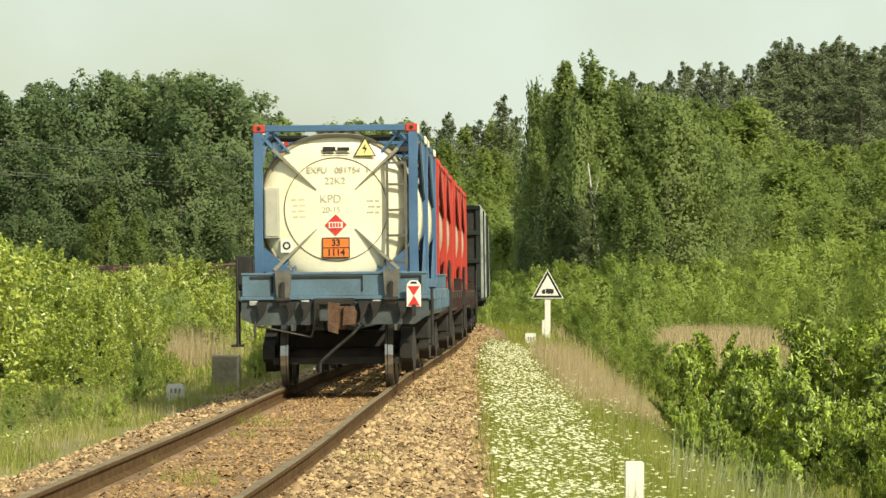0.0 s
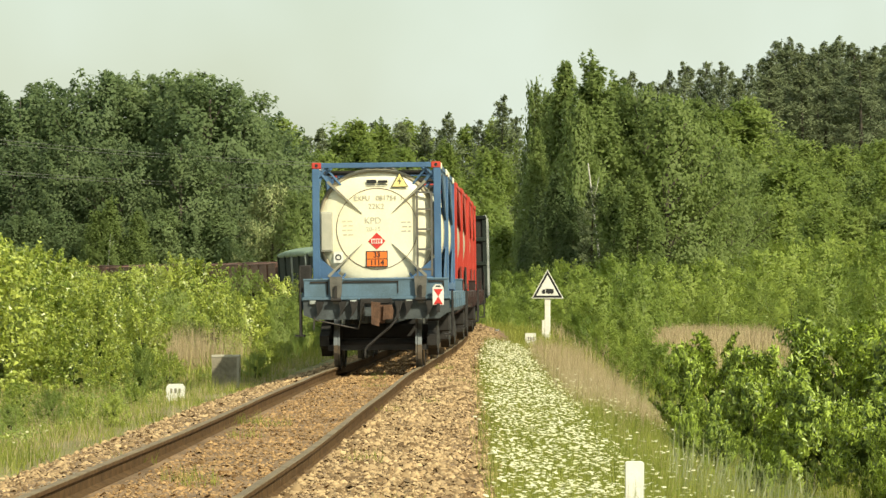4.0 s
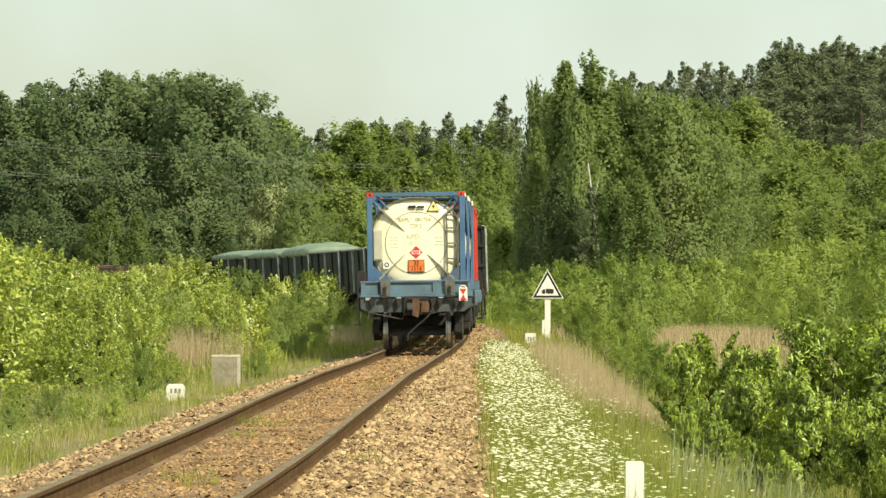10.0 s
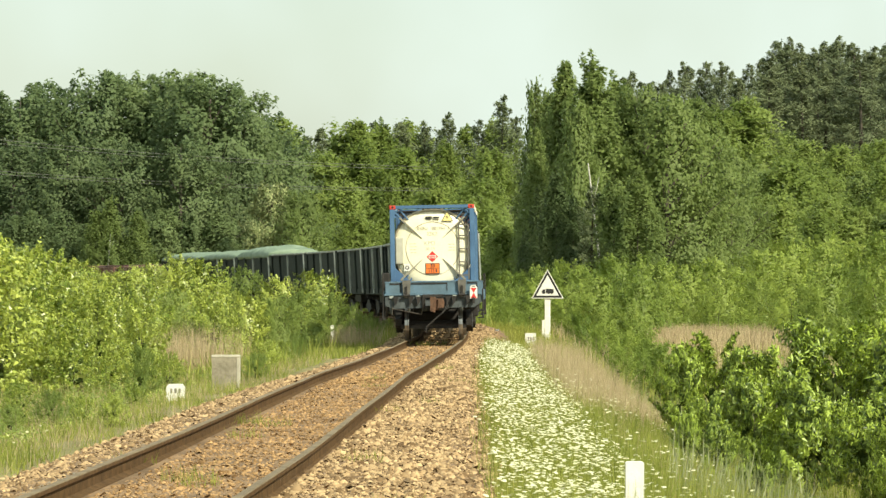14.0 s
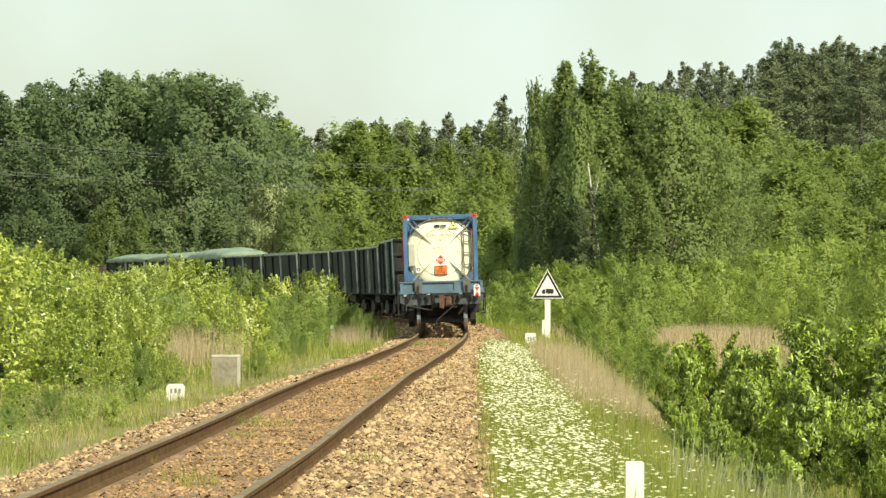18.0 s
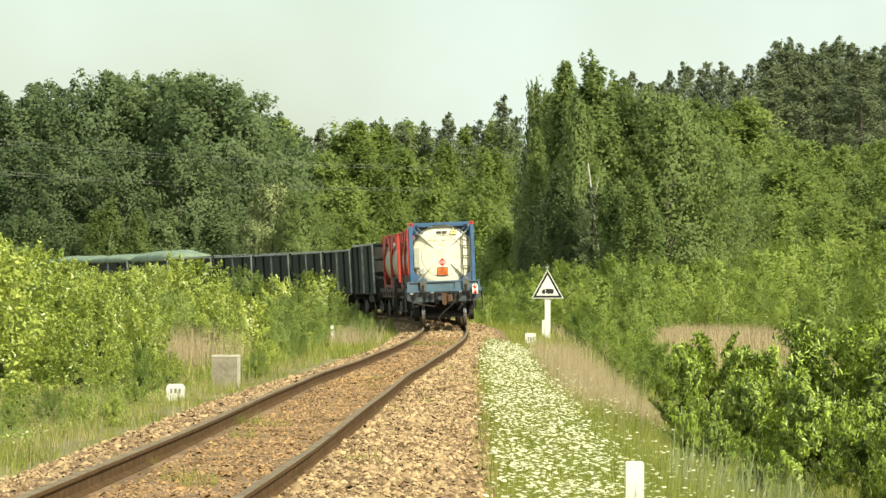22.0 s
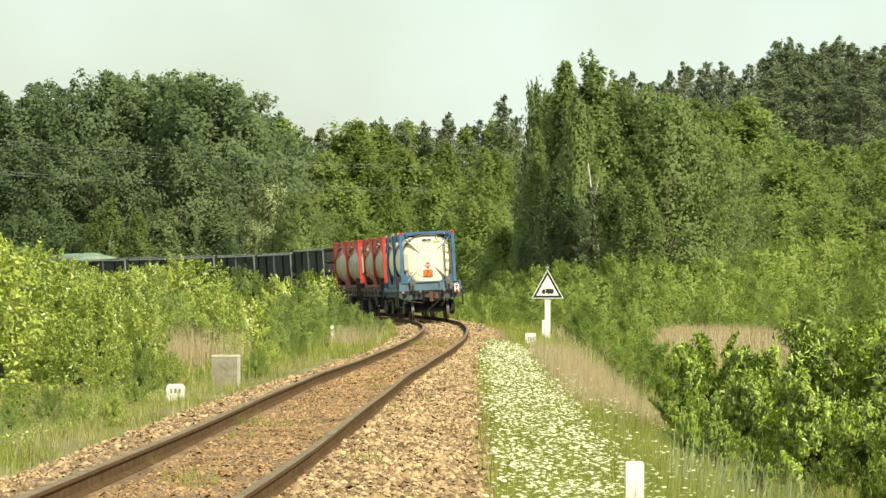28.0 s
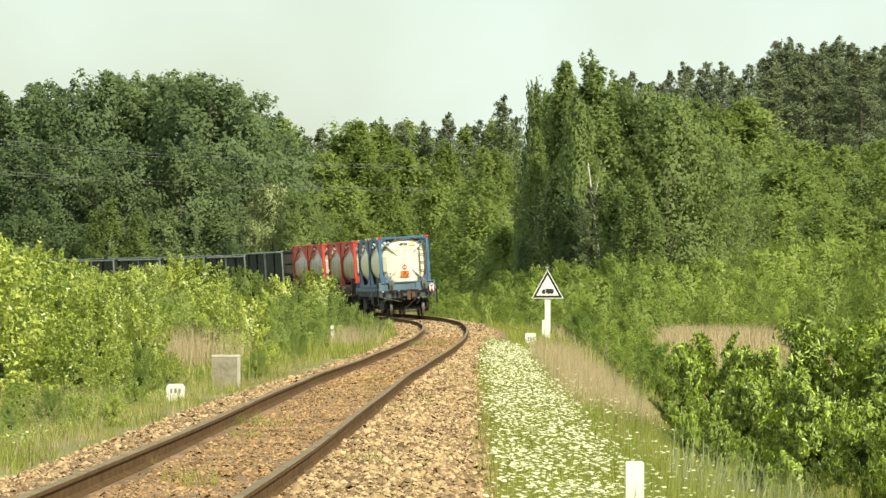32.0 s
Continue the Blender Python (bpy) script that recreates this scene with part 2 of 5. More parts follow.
    def mesh(self, name, mat, smooth=False):
        me = bpy.data.meshes.new(name)
        me.from_pydata(self.v, [], self.f)
        bm = bmesh.new()
        bm.from_mesh(me)
        bmesh.ops.recalc_face_normals(bm, faces=bm.faces)
        bm.to_mesh(me)
        bm.free()
        me.materials.append(mat)
        if smooth:
            me.shade_smooth()
        return me


def part(name, shape, mat, parent=None, label="", at=None, smooth=False):
    ob = new(name, shape.mesh(name, mat, smooth) if isinstance(shape, Shape) else shape)
    if parent:
        ob.parent = parent
    if at:
        ob.matrix_basis = at
    if label:
        ob["label"] = label
    return ob


def raw_mesh(name, verts, faces, mat):
    """A mesh straight from arrays (faces all with the same number of corners)."""
    me = bpy.data.meshes.new(name)
    v, f = np.asarray(verts, dtype=np.float32), np.asarray(faces, dtype=np.int32)
    k = f.shape[1]
    me.vertices.add(len(v))
    me.vertices.foreach_set("co", v.ravel())
    me.loops.add(f.size)
    me.loops.foreach_set("vertex_index", f.ravel())
    me.polygons.add(len(f))
    me.polygons.foreach_set("loop_start", np.arange(0, f.size, k, dtype=np.int32))
    me.update(calc_edges=True)
    me.materials.append(mat)
    return me


# ---- the line of the track ----
S_STEP, S_CURVE = 17.32, (-0.001006, -0.00006, -0.00014, 0.00042, -0.00009, -0.00066, -0.00051, -0.00108, -0.00192, -0.00247, -0.00237, -0.00243, -0.00254)
_fine = np.arange(-60.0, 620.0, 0.5)
_k = np.interp(_fine, np.arange(len(S_CURVE)) * S_STEP, S_CURVE)
_k[_fine < 0] = 0
_o = int(np.argmin(abs(_fine)))
_th = np.concatenate([[0], np.cumsum((_k[1:] + _k[:-1]) / 2 * 0.5)])
_th += 0.0321 - _th[_o]
_tx = np.concatenate([[0], np.cumsum(np.sin((_th[1:] + _th[:-1]) / 2) * 0.5)])
_ty = np.concatenate([[0], np.cumsum(np.cos((_th[1:] + _th[:-1]) / 2) * 0.5)])
_tx += -2.3326 - _tx[_o]
_ty += F / 256 - _ty[_o]


def track(s, side=0.0):
    """Place on the line at distance s, side metres to its right; and the heading, clockwise from +Y."""
    a = float(np.interp(s, _fine, _th))
    return float(np.interp(s, _fine, _tx)) + side * math.cos(a), float(np.interp(s, _fine, _ty)) - side * math.sin(a), a


SAG_S, SAG_Z = (10, 32, 40, 48, 60, 85, 115, 132), (0.0, 0.03, 0.03, -0.01, -0.045, -0.045, -0.03, 0.0)      # a slight dip of the line
CANT_S, CANT_DEG = (-10, 37, 83, 127, 171, 200), (0.0, 0.6, 0.75, 2.1, 3.4, 3.6)


def cant(s):
    """Lean of the track in the curve, outer rail high."""
    return radians(float(np.interp(s, CANT_S, CANT_DEG)))


def off_track(x, y):
    """Signed distance to the right of the line for arrays of places, and the distance along it."""
    pts = np.stack([_tx[::4], _ty[::4]], 1)
    best = np.full(x.shape, 1e9)
    sign, along = np.zeros(x.shape), np.zeros(x.shape)
    for i, (px, py) in enumerate(pts):
        d = np.hypot(x - px, y - py)
        m = d < best
        best[m] = d[m]
        a = _th[::4][i]
        sign[m] = (math.cos(a) * (x[m] - px) - math.sin(a) * (y[m] - py))
        along[m] = _fine[::4][i]
    return np.where(sign < 0, -best, best), along


RAIL_GAUGE = 1.595
TOP = -0.17


def ground_z(x, y):
    """Height of the ground sheet."""
    x, y = np.asarray(x, dtype=float), np.asarray(y, dtype=float)
    off, along = off_track(x, y)
    r = np.clip((off - 3.2) / 3.0, 0, 1)
    l = np.clip((-off - 2.9) / 1.8, 0, 1)
    z = -0.36 - 0.06 * np.clip(abs(off) - 2.2, 0, 1.4) / 1.4
    z = z - 0.75 * r * r * (3 - 2 * r) - 0.30 * l * l * (3 - 2 * l)
    # the wooded hill behind
    u = np.clip((y - 290) / 190, 0, 1)
    side = np.clip((x + 10) / 45, 0, 1)
    z = z + u * u * (3 - 2 * u) * (1.5 + 15 * side * side * (3 - 2 * side))
    z = z + 0.12 * np.sin(x * 0.31 + 1.3) * np.sin(y * 0.17) * np.clip(abs(off) / 8 - 0.5, 0, 1)
    # a shallow hollow in front of the concrete block
    return z - 0.25 * np.exp(-((x + 4.5) / 1.3) ** 2 - ((y - 79.5) / 5.0) ** 2)


def gz(x, y):
    return float(ground_z(np.array([x]), np.array([y]))[0])


def spot(px, d, py=None):
    """Place at depth d in the direction px (0..1568 across the view); with py also its height."""
    x = (px - 784) / F * d
    return (x, d) if py is None else (x, d, EYE + (506 - py) / F * d)


# ---- ground, ballast, rails ----
def build_ground():
    xs = np.unique(np.concatenate([np.linspace(-3000, -120, 13), np.linspace(-120, -26, 24), np.arange(-26, 14, 0.5), np.linspace(14, 120, 28), np.linspace(120, 3000, 13)]))
    ys = np.unique(np.concatenate([np.linspace(-300, 10, 8), np.arange(10, 120, 1.0), np.arange(120, 300, 2.5), np.linspace(300, 520, 30), np.linspace(520, 4000, 12)]))
    X, Y = np.meshgrid(xs, ys)
    Z = ground_z(X.ravel(), Y.ravel())
    v = np.stack([X.ravel(), Y.ravel(), Z], 1)
    nx, ny = len(xs), len(ys)
    i = (np.arange(ny - 1)[:, None] * nx + np.arange(nx - 1)[None]).ravel()
    me = raw_mesh("ground", v, np.stack([i, i + 1, i + nx + 1, i + nx], 1), M["soil"])
    me.shade_smooth()
    tagged(new("ground", me), "grassy ground with dry patches beside the railway", "ground", kind="structure")


BED = [(-2.75, -0.50), (-2.3, -0.37), (-1.55, -0.20), (-0.95, -0.16), (-0.72, -0.17), (0, -0.175), (0.72, -0.17), (0.95, -0.155), (1.7, -0.19), (2.5, -0.34), (3.1, -0.50)]


def bed_z(o):
    return np.interp(o, [b[0] for b in BED], [b[1] for b in BED])


def build_track():
    bed = Shape()
    ss = list(np.arange(-58, 110, 1.0)) + list(np.arange(110, 420, 4.0))
    rings = []
    for s in ss:
        c = cant(s)
        ring = []
        for o, z in BED:
            x, y, _ = track(s, o)
            ring.append((x, y, z + float(np.interp(s, SAG_S, SAG_Z)) + (o + 0.8) * math.sin(c) * (1 if abs(o) < 2 else 0.6)))
        rings.append(ring)
    bed.loft(rings, closed=False, caps=False)
    tagged(part("ballast_bed", bed, M["ballast_bed"], smooth=True), "brown ballast bed of the single track", "ballast", kind="structure")
    tr = tagged(new("railway_track"), "single railway track with worn rusty rails", "railway track", kind="structure")
    prof_head = [(-0.030, 0.0), (0.030, 0.0), (0.036, -0.010), (-0.036, -0.010)]
    prof_body = [(-0.0355, -0.008), (0.0355, -0.008), (0.036, -0.04), (0.009, -0.055), (0.009, -0.145), (0.075, -0.168), (0.075, -0.18), (-0.075, -0.18), (-0.075, -0.168), (-0.009, -0.145), (-0.009, -0.055), (-0.036, -0.04)]
    rs = list(np.arange(-58, 420, 1.5))
    for side in (-1, 1):
        for nm, prof, mat in (("rail", prof_body, "rail_side"), ("rail_head", prof_head, "rail_top")):
            sh = Shape()
            rings = []
            for s in rs:
                c = cant(s)
                zz = (RAIL_GAUGE * math.sin(c)) if side > 0 else 0.0
                wob = 0.006 * math.sin(s * 0.33 + side) + float(np.interp(s, SAG_S, SAG_Z))
                ring = []
                for o, z in prof:
                    x, y, _ = track(s, side * RAIL_GAUGE / 2 + o)
                    ring.append((x, y, z + zz + wob))
                rings.append(ring)
            sh.loft(rings)
            if nm == "rail":
                rail = part(nm, sh, M[mat], tr, "rusty rail")
            else:
                part(nm, sh, M[mat], rail, "worn shiny running surface")
    # sleepers, almost level with the stones
    sl = Shape().prism([(-1.35, -0.24), (1.35, -0.24), (1.35, -0.185), (1.1, -0.178), (0.45, -0.182), (0, -0.185), (-0.45, -0.182), (-1.1, -0.178), (-1.35, -0.185)], -0.12, 0.12).mesh("sleeper", M["concrete"])
    for i in range(150):
        s = -6 + i * 0.58
        x, y, a = track(s)
        part("sleeper", sl, None, tr, at=Matrix.Translation((x, y, 0.8 * math.sin(cant(s)) + float(np.interp(s, SAG_S, SAG_Z)))) @ Euler((0, -cant(s), -a)).to_matrix().to_4x4())


def verge_from(s):
    """Where the outer verge begins, right of the line."""
    return np.interp(s, (4, 20, 60, 85), (2.68, 2.36, 1.80, 1.6)) + 0.07 * np.sin(s * 1.9) + 0.05 * np.sin(s * 4.3 + 1)


def verge_to(s):
    return np.interp(s, (4, 20, 60, 85), (4.0, 3.7, 3.0, 2.6))


def verge_z(x, y, s, o):
    return np.maximum(ground_z(x, y), bed_z(o))


def scatter_stones(name, n, s0, s1, size, seed, label, lo=-2.5, hi=2.85, mat="stone"):
    rng = np.random.default_rng(seed)
    s = s0 + (s1 - s0) * rng.random(n) ** 1.25
    o = rng.uniform(lo, hi, n)
    keep = (abs(abs(o) - RAIL_GAUGE / 2) > np.where(abs(o) < RAIL_GAUGE / 2, 0.10 + 0.16 * rng.random(n), 0.085)) & (o < verge_from(s) + rng.uniform(-0.15, 0.35, n)) & (o > -2.25 - rng.uniform(-0.1, 0.3, n))
    s, o = s[keep], o[keep]
    n = len(s)
    th = np.interp(s, _fine, _th)
    x = np.interp(s, _fine, _tx) + o * np.cos(th)
    y = np.interp(s, _fine, _ty) - o * np.sin(th)
    c = np.radians(np.interp(s, CANT_S, CANT_DEG))
    z = bed_z(o) + (o + 0.8) * np.sin(c) * np.where(abs(o) < 2, 1, 0.6) + rng.uniform(-0.012, 0.016, n) + np.interp(s, SAG_S, SAG_Z)
    base = np.array([(1, 0, -0.2), (-1, 0, -0.2), (0, 1, -0.2), (0, -1, -0.2), (0.25, 0.2, 1), (-0.3, -0.2, 0.85)], dtype=float)
    fac = np.array([(0, 2, 4), (2, 1, 4), (1, 5, 4), (1, 3, 5), (3, 4, 5), (3, 0, 4)])      # the underside is bedded and stays open
    sz = size * np.clip(np.exp(rng.normal(-0.35, 0.55, (n, 1, 1))), 0.25, 2.3) * rng.uniform(0.6, 1.25, (n, 1, 3)) * np.array([1, 1, 0.58])
    v = base[None] * sz * rng.uniform(0.7, 1.25, (n, 6, 1))
    a = rng.uniform(0, 6.283, n)
    e = rng.uniform(-0.7, 0.7, n)
    ca, sa, ce, se = np.cos(a)[:, None], np.sin(a)[:, None], np.cos(e)[:, None], np.sin(e)[:, None]
    v1 = np.stack([v[..., 0], v[..., 1] * ce - v[..., 2] * se, v[..., 1] * se + v[..., 2] * ce], -1)
    v2 = np.stack([v1[..., 0] * ca - v1[..., 1] * sa, v1[..., 0] * sa + v1[..., 1] * ca, v1[..., 2]], -1)
    v2 += np.stack([x, y, z], 1)[:, None]
    f = fac[None] + (np.arange(n) * 6)[:, None, None]
    tagged(new(name, raw_mesh(name, v2.reshape(-1, 3), f.reshape(-1, 3), M[mat])), label, "ballast", kind="stuff")


# ---- the train ----
RUN = np.polyfit((0, 3, 6, 9.5, 13, 17, 21, 24, 28, 32), (31.4, 43.5, 55.7, 68.9, 82.5, 98.9, 116.6, 129.6, 147.0, 164.6), 4)


def speed_line(t):
    """Distance along the line of the last container's end face at t seconds."""
    return float(np.polyval(RUN, t))


def pose_on(s, base):
    """Pose of a vehicle whose middle is at s, on bogies base metres apart."""
    x0, y0, _ = track(s - base / 2)
    x1, y1, _ = track(s + base / 2)
    a = math.atan2(x1 - x0, y1 - y0)
    c = cant(s)
    return Matrix.Translation(((x0 + x1) / 2, (y0 + y1) / 2, 0.8 * math.sin(c) + float(np.interp(s, SAG_S, SAG_Z)))) @ Euler((0, -c, -a)).to_matrix().to_4x4()


MOVING = []          # (thing, offset of its middle from the last container's end face, bogie distance, local lift)
WHEELS = []


def wheelset_mesh():
    sh = Shape()
    for side in (-1, 1):
        x = side * 0.79
        prof = [(-0.075 * side, 0.475 + 0.028), (-0.045 * side, 0.475 + 0.026), (-0.035 * side, 0.475), (0.045 * side, 0.468), (0.045 * side, 0.40), (0.02 * side, 0.36), (0.02 * side, 0.14), (0.07 * side, 0.12), (-0.07 * side, 0.12), (-0.03 * side, 0.36), (-0.075 * side, 0.40)]
        seg = 20
        rings = [[(x + dx, r * math.cos(2 * math.pi * i / seg), r * math.sin(2 * math.pi * i / seg)) for i in range(seg)] for dx, r in prof]
        sh.loft(rings + [rings[0]], caps=False)
    sh.tube((-0.8, 0, 0), (0.8, 0, 0), 0.085, seg=14)
    sh.tube((-1.05, 0, 0), (-0.86, 0, 0), 0.075, seg=12).tube((0.86, 0, 0), (1.05, 0, 0), 0.075, seg=12)
    me = sh.mesh("wheelset", M["dark_steel"])
    me.materials.append(M["tread"])
    for p in me.polygons:
        if all(math.hypot(me.vertices[i].co.y, me.vertices[i].co.z) > 0.46 for i in p.vertices) and abs(p.normal.x) < 0.5:
            p.material_index = 1
    return me


def bogie_shape():
    sh = Shape()
    for side in (-1, 1):
        x = side * 1.02
        sh.prism([(-1.2, 0.42), (-1.2, 0.62), (-0.75, 0.70), (-0.4, 0.86), (0.4, 0.86), (0.75, 0.70), (1.2, 0.62), (1.2, 0.42), (0.7, 0.36), (0.42, 0.22), (-0.42, 0.22), (-0.7, 0.36)], x - 0.09, x + 0.09, "x")
        for k in (-0.25, -0.08, 0.08, 0.25):
            sh.tube((x, k, 0.24), (x, k, 0.62), 0.06, seg=10)
    sh.box(-1.1, 1.1, -0.2, 0.2, 0.55, 0.82, 0.03)
    sh.box(-0.95, 0.95, -1.32, -1.24, 0.34, 0.44).box(-0.95, 0.95, 1.24, 1.32, 0.34, 0.44)
    return sh


SHARED = {}


def add_bogies(parent, base, rolling=False):
    if "bogie" not in SHARED:
        SHARED["bogie"], SHARED["wheelset"] = bogie_shape().mesh("bogie", M["dark_steel"]), wheelset_mesh()
    for y in (-base / 2, base / 2):
        b = part("bogie", SHARED["bogie"], None, parent, at=pose(0, y, 0))
        for w in (-0.925, 0.925):
            ws = part("wheelset", SHARED["wheelset"], None, b, "steel wheels with polished treads", at=pose(0, w, 0.475))
            if rolling:
                WHEELS.append((ws, w))


def coupler_shape(y, d):
    """Automatic knuckle coupler at the end y, pointing along d (+1 or -1)."""
    sh = Shape()
    q = 0.12
    sh.box(q - 0.09, q + 0.09, min(y, y + d * 0.35), max(y, y + d * 0.35), 0.95, 1.15, 0.02)
    sh.prism([(q + u, z) for u, z in ((-0.19, 0.84), (-0.05, 0.80), (-0.03, 1.24), (-0.19, 1.26))], y + d * 0.30, y + d * 0.62)
    sh.prism([(q + u, z) for u, z in ((0.02, 0.92), (0.20, 0.94), (0.22, 1.10), (0.18, 1.20), (0.04, 1.20))], y + d * 0.28, y + d * 0.56)
    sh.box(q - 0.06, q + 0.06, min(y + d * 0.3, y + d * 0.5), max(y + d * 0.3, y + d * 0.5), 0.86, 1.2, 0.015)
    return sh


def lettering(name, text, size, mat, parent, x, y, z, label="", bold=0.0):
    """Words on an upright face that looks towards -y, centred at x, z."""
    cu = bpy.data.curves.new(name, "FONT")
    cu.body, cu.size, cu.align_x, cu.align_y, cu.extrude, cu.offset = text, size, "CENTER", "CENTER", 0.002, bold
    tmp = new("tmp", cu)
    me = bpy.data.meshes.new_from_object(tmp.evaluated_get(bpy.context.evaluated_depsgraph_get()))
    bpy.data.objects.remove(tmp)
    me.materials.clear()
    me.materials.append(mat)
    return part(name, me, None, parent, label, at=pose(x, y, z, 90))


def flat_wagon(paint="wagon_blue", iron="grime"):
    w = new("flat_wagon")
    E = -6.74
    fr = Shape()
    for sx in (-1, 1):
        fr.box(sx * 1.22 - 0.08, sx * 1.22 + 0.08, -6.6, 6.6, 1.02, 1.30, 0.01)
        fr.box(sx * 0.25 - 0.08, sx * 0.25 + 0.08, -6.6, 6.6, 0.85, 1.26, 0.01)
    for y in np.linspace(-6.1, 6.1, 9):
        fr.box(-1.25, 1.25, y - 0.07, y + 0.07, 1.08, 1.27)
    fr.box(-1.3, 1.3, -6.6, -6.0, 1.2, 1.29).box(-1.3, 1.3, 6.0, 6.6, 1.2, 1.29)
    part("underframe", fr, M[iron], w)
    for sx in (-1, 1):
        sill = Shape().box(sx * 1.36 - 0.05, sx * 1.36 + 0.05, -6.62, 6.62, 1.28, 1.44, 0.01)
        for y in (-6.3, -5.2, -3.1, -1.0, 1.0, 3.1, 5.2, 6.3):
            sill.box(sx * 1.40 - 0.03, sx * 1.40 + 0.03, y - 0.06, y + 0.06, 1.12, 1.42)
        part("side_sill", sill, M[paint], w, "")
    for d in (-1, 1):
        e = d * 6.70
        eb = Shape().box(-1.36, 1.36, e - 0.04, e + 0.04, 1.35, 1.69, 0.008)
        eb.box(-1.37, 1.37, e - 0.055, e + 0.055, 1.665, 1.70, 0.006)
        board = part("end_board", eb, M[paint], w, "faded blue end board")
        lip = Shape().box(-1.39, 1.39, e - 0.09, e + 0.09, 1.30, 1.352, 0.006)
        part("beam_lip", lip, M[paint], w)
        hb = Shape().prism([(-1.37, 1.302), (1.37, 1.302), (1.37, 1.06), (1.18, 0.93), (0.3, 0.93), (0.26, 0.99), (-0.26, 0.99), (-0.3, 0.93), (-1.15, 0.93), (-1.37, 1.02)], e - 0.05, e + 0.05)
        part("headstock", hb, M[iron], w, "dirty blue-grey headstock beam")
        f = e + d * 0.045
        def yy(a, b):
            return (f + d * a, f + d * b) if d > 0 else (f + d * b, f + d * a)
        # dark angle frames at the board's corners
        for x0, x1 in ((-1.24, -0.90), (0.98, 1.28), (-0.62, 0.42)):
            a, b = yy(0.0, 0.012)
            s = Shape().box(x0, x1, a, b, 1.615, 1.65)
            if x1 - x0 < 0.5:
                s.box(x1 - 0.03, x1, a, b, 1.40, 1.63)
            else:
                s.box(x1 - 0.02, x1, a, b, 1.42, 1.63)
            part("corner_angle", s, M["dark_steel"], board)
        # container stops
        for x in (-0.75, 0.84):
            a, b = yy(0.0, 0.10)
            st = Shape().prism([(x - 0.12, 1.735), (x + 0.12, 1.735), (x + 0.10, 1.40), (x + 0.05, 1.22), (x - 0.05, 1.22), (x - 0.10, 1.40)], a, b)
            bracket = part("stop_bracket", st, M["stop"], w, "worn grey-brown folding container stop")
            a, b = yy(0.10, 0.16)
            part("hinge", Shape().box(x - 0.025, x + 0.025, a, b, 1.30, 1.56).tube((x - 0.1, (a + b) / 2, 1.30), (x + 0.1, (a + b) / 2, 1.30), 0.035), M["dark_steel"], bracket)
        # hooks, brackets and pipes below
        a, b = yy(0.0, 0.14)
        for x in (-1.05, -0.62, -0.40, 0.44, 0.62, 1.02):
            hk = Shape().prism([(x - 0.09, 1.27), (x + 0.07, 1.27), (x + 0.02, 1.10), (x - 0.07, 0.98), (x - 0.05, 1.10)], a, b)
            part("hook", hk, M["dark_steel"], w)
        a, b = yy(0.0, 0.06)
        for x in (-1.19, -0.43, -0.02, 0.62):
            part("bolt_plate", Shape().box(x - 0.06, x + 0.06, a, b, 1.22, 1.29, 0.008), M["gondola_post"], w)
        part("coupler", coupler_shape(e, d), M["rust"], w, "rusty brown automatic coupler")
        part("coupler_guide", Shape().box(-0.30, 0.30, e - 0.06 + d * 0.06, e + 0.06 + d * 0.06, 1.22, 1.32, 0.01).box(-0.3, -0.22, e - 0.06 + d * 0.06, e + 0.06 + d * 0.06, 0.9, 1.25).box(0.24, 0.32, e - 0.06 + d * 0.06, e + 0.06 + d * 0.06, 0.9, 1.25), M["dark_steel"], w)
        rod = Shape().tube((-1.16, f + d * 0.14, 0.93), (-0.33, f + d * 0.18, 0.75), 0.014, seg=8).tube((-1.16, f + d * 0.14, 0.99), (-1.17, f + d * 0.14, 0.74), 0.016, seg=8).tube((-0.33, f + d * 0.18, 0.75), (-0.22, f + d * 0.3, 1.18), 0.014, seg=8)
        part("uncoupling_rod", rod, M["steel"], w, "thin steel uncoupling lever")
        hose = Shape()
        pts = [(0.42, 0.10, 1.02), (0.40, 0.30, 0.93), (0.26, 0.36, 0.78), (0.02, 0.38, 0.58), (-0.16, 0.38, 0.42), (-0.20, 0.38, 0.36), (-0.20, 0.38, 0.24)]
        for p, q in zip(pts, pts[1:]):
            hose.tube((p[0], f + d * p[1], p[2]), (q[0], f + d * q[1], q[2]), 0.024, seg=9)
        part("brake_hose", hose, M["dark_steel"], w, "hanging dark brake hose")
        for sx in (-1, 1):
            hr = Shape().tube((sx * 1.43, f, 0.62), (sx * 1.43, f, 1.95 if sx * d > 0 else 1.45), 0.02, seg=8)
            hr.tube((sx * 1.43, f, 0.64), (sx * 1.43, f - d * 0.35, 0.64), 0.02, seg=8).tube((sx * 1.43, f - d * 0.35, 0.64), (sx * 1.43, f - d * 0.35, 1.3), 0.02, seg=8)
            part("hand_rail", hr, M["dark_steel"], w)
            a, b = sorted((f, f - d * 0.36))
            part("step", Shape().box(sx * 1.40 - 0.13, sx * 1.40 + 0.04, a, b, 0.615, 0.65), M["dark_steel"], w)
    part("hand_brake_box", Shape().box(-1.44, -1.24, -6.5, -6.0, 1.44, 1.96, 0.02), M["dark_steel"], w, "black hand-brake housing")
    tank = Shape().tube((-0.6, 1.2, 0.72), (-0.6, 2.5, 0.72), 0.22, seg=16)
    part("air_reservoir", tank, M["dark_steel"], w)
    gear = Shape()
    for y in (-3.1, -2.6, 2.4, 3.0):
        gear.box(-1.1, 1.1, y - 0.03, y + 0.03, 0.42, 0.5)
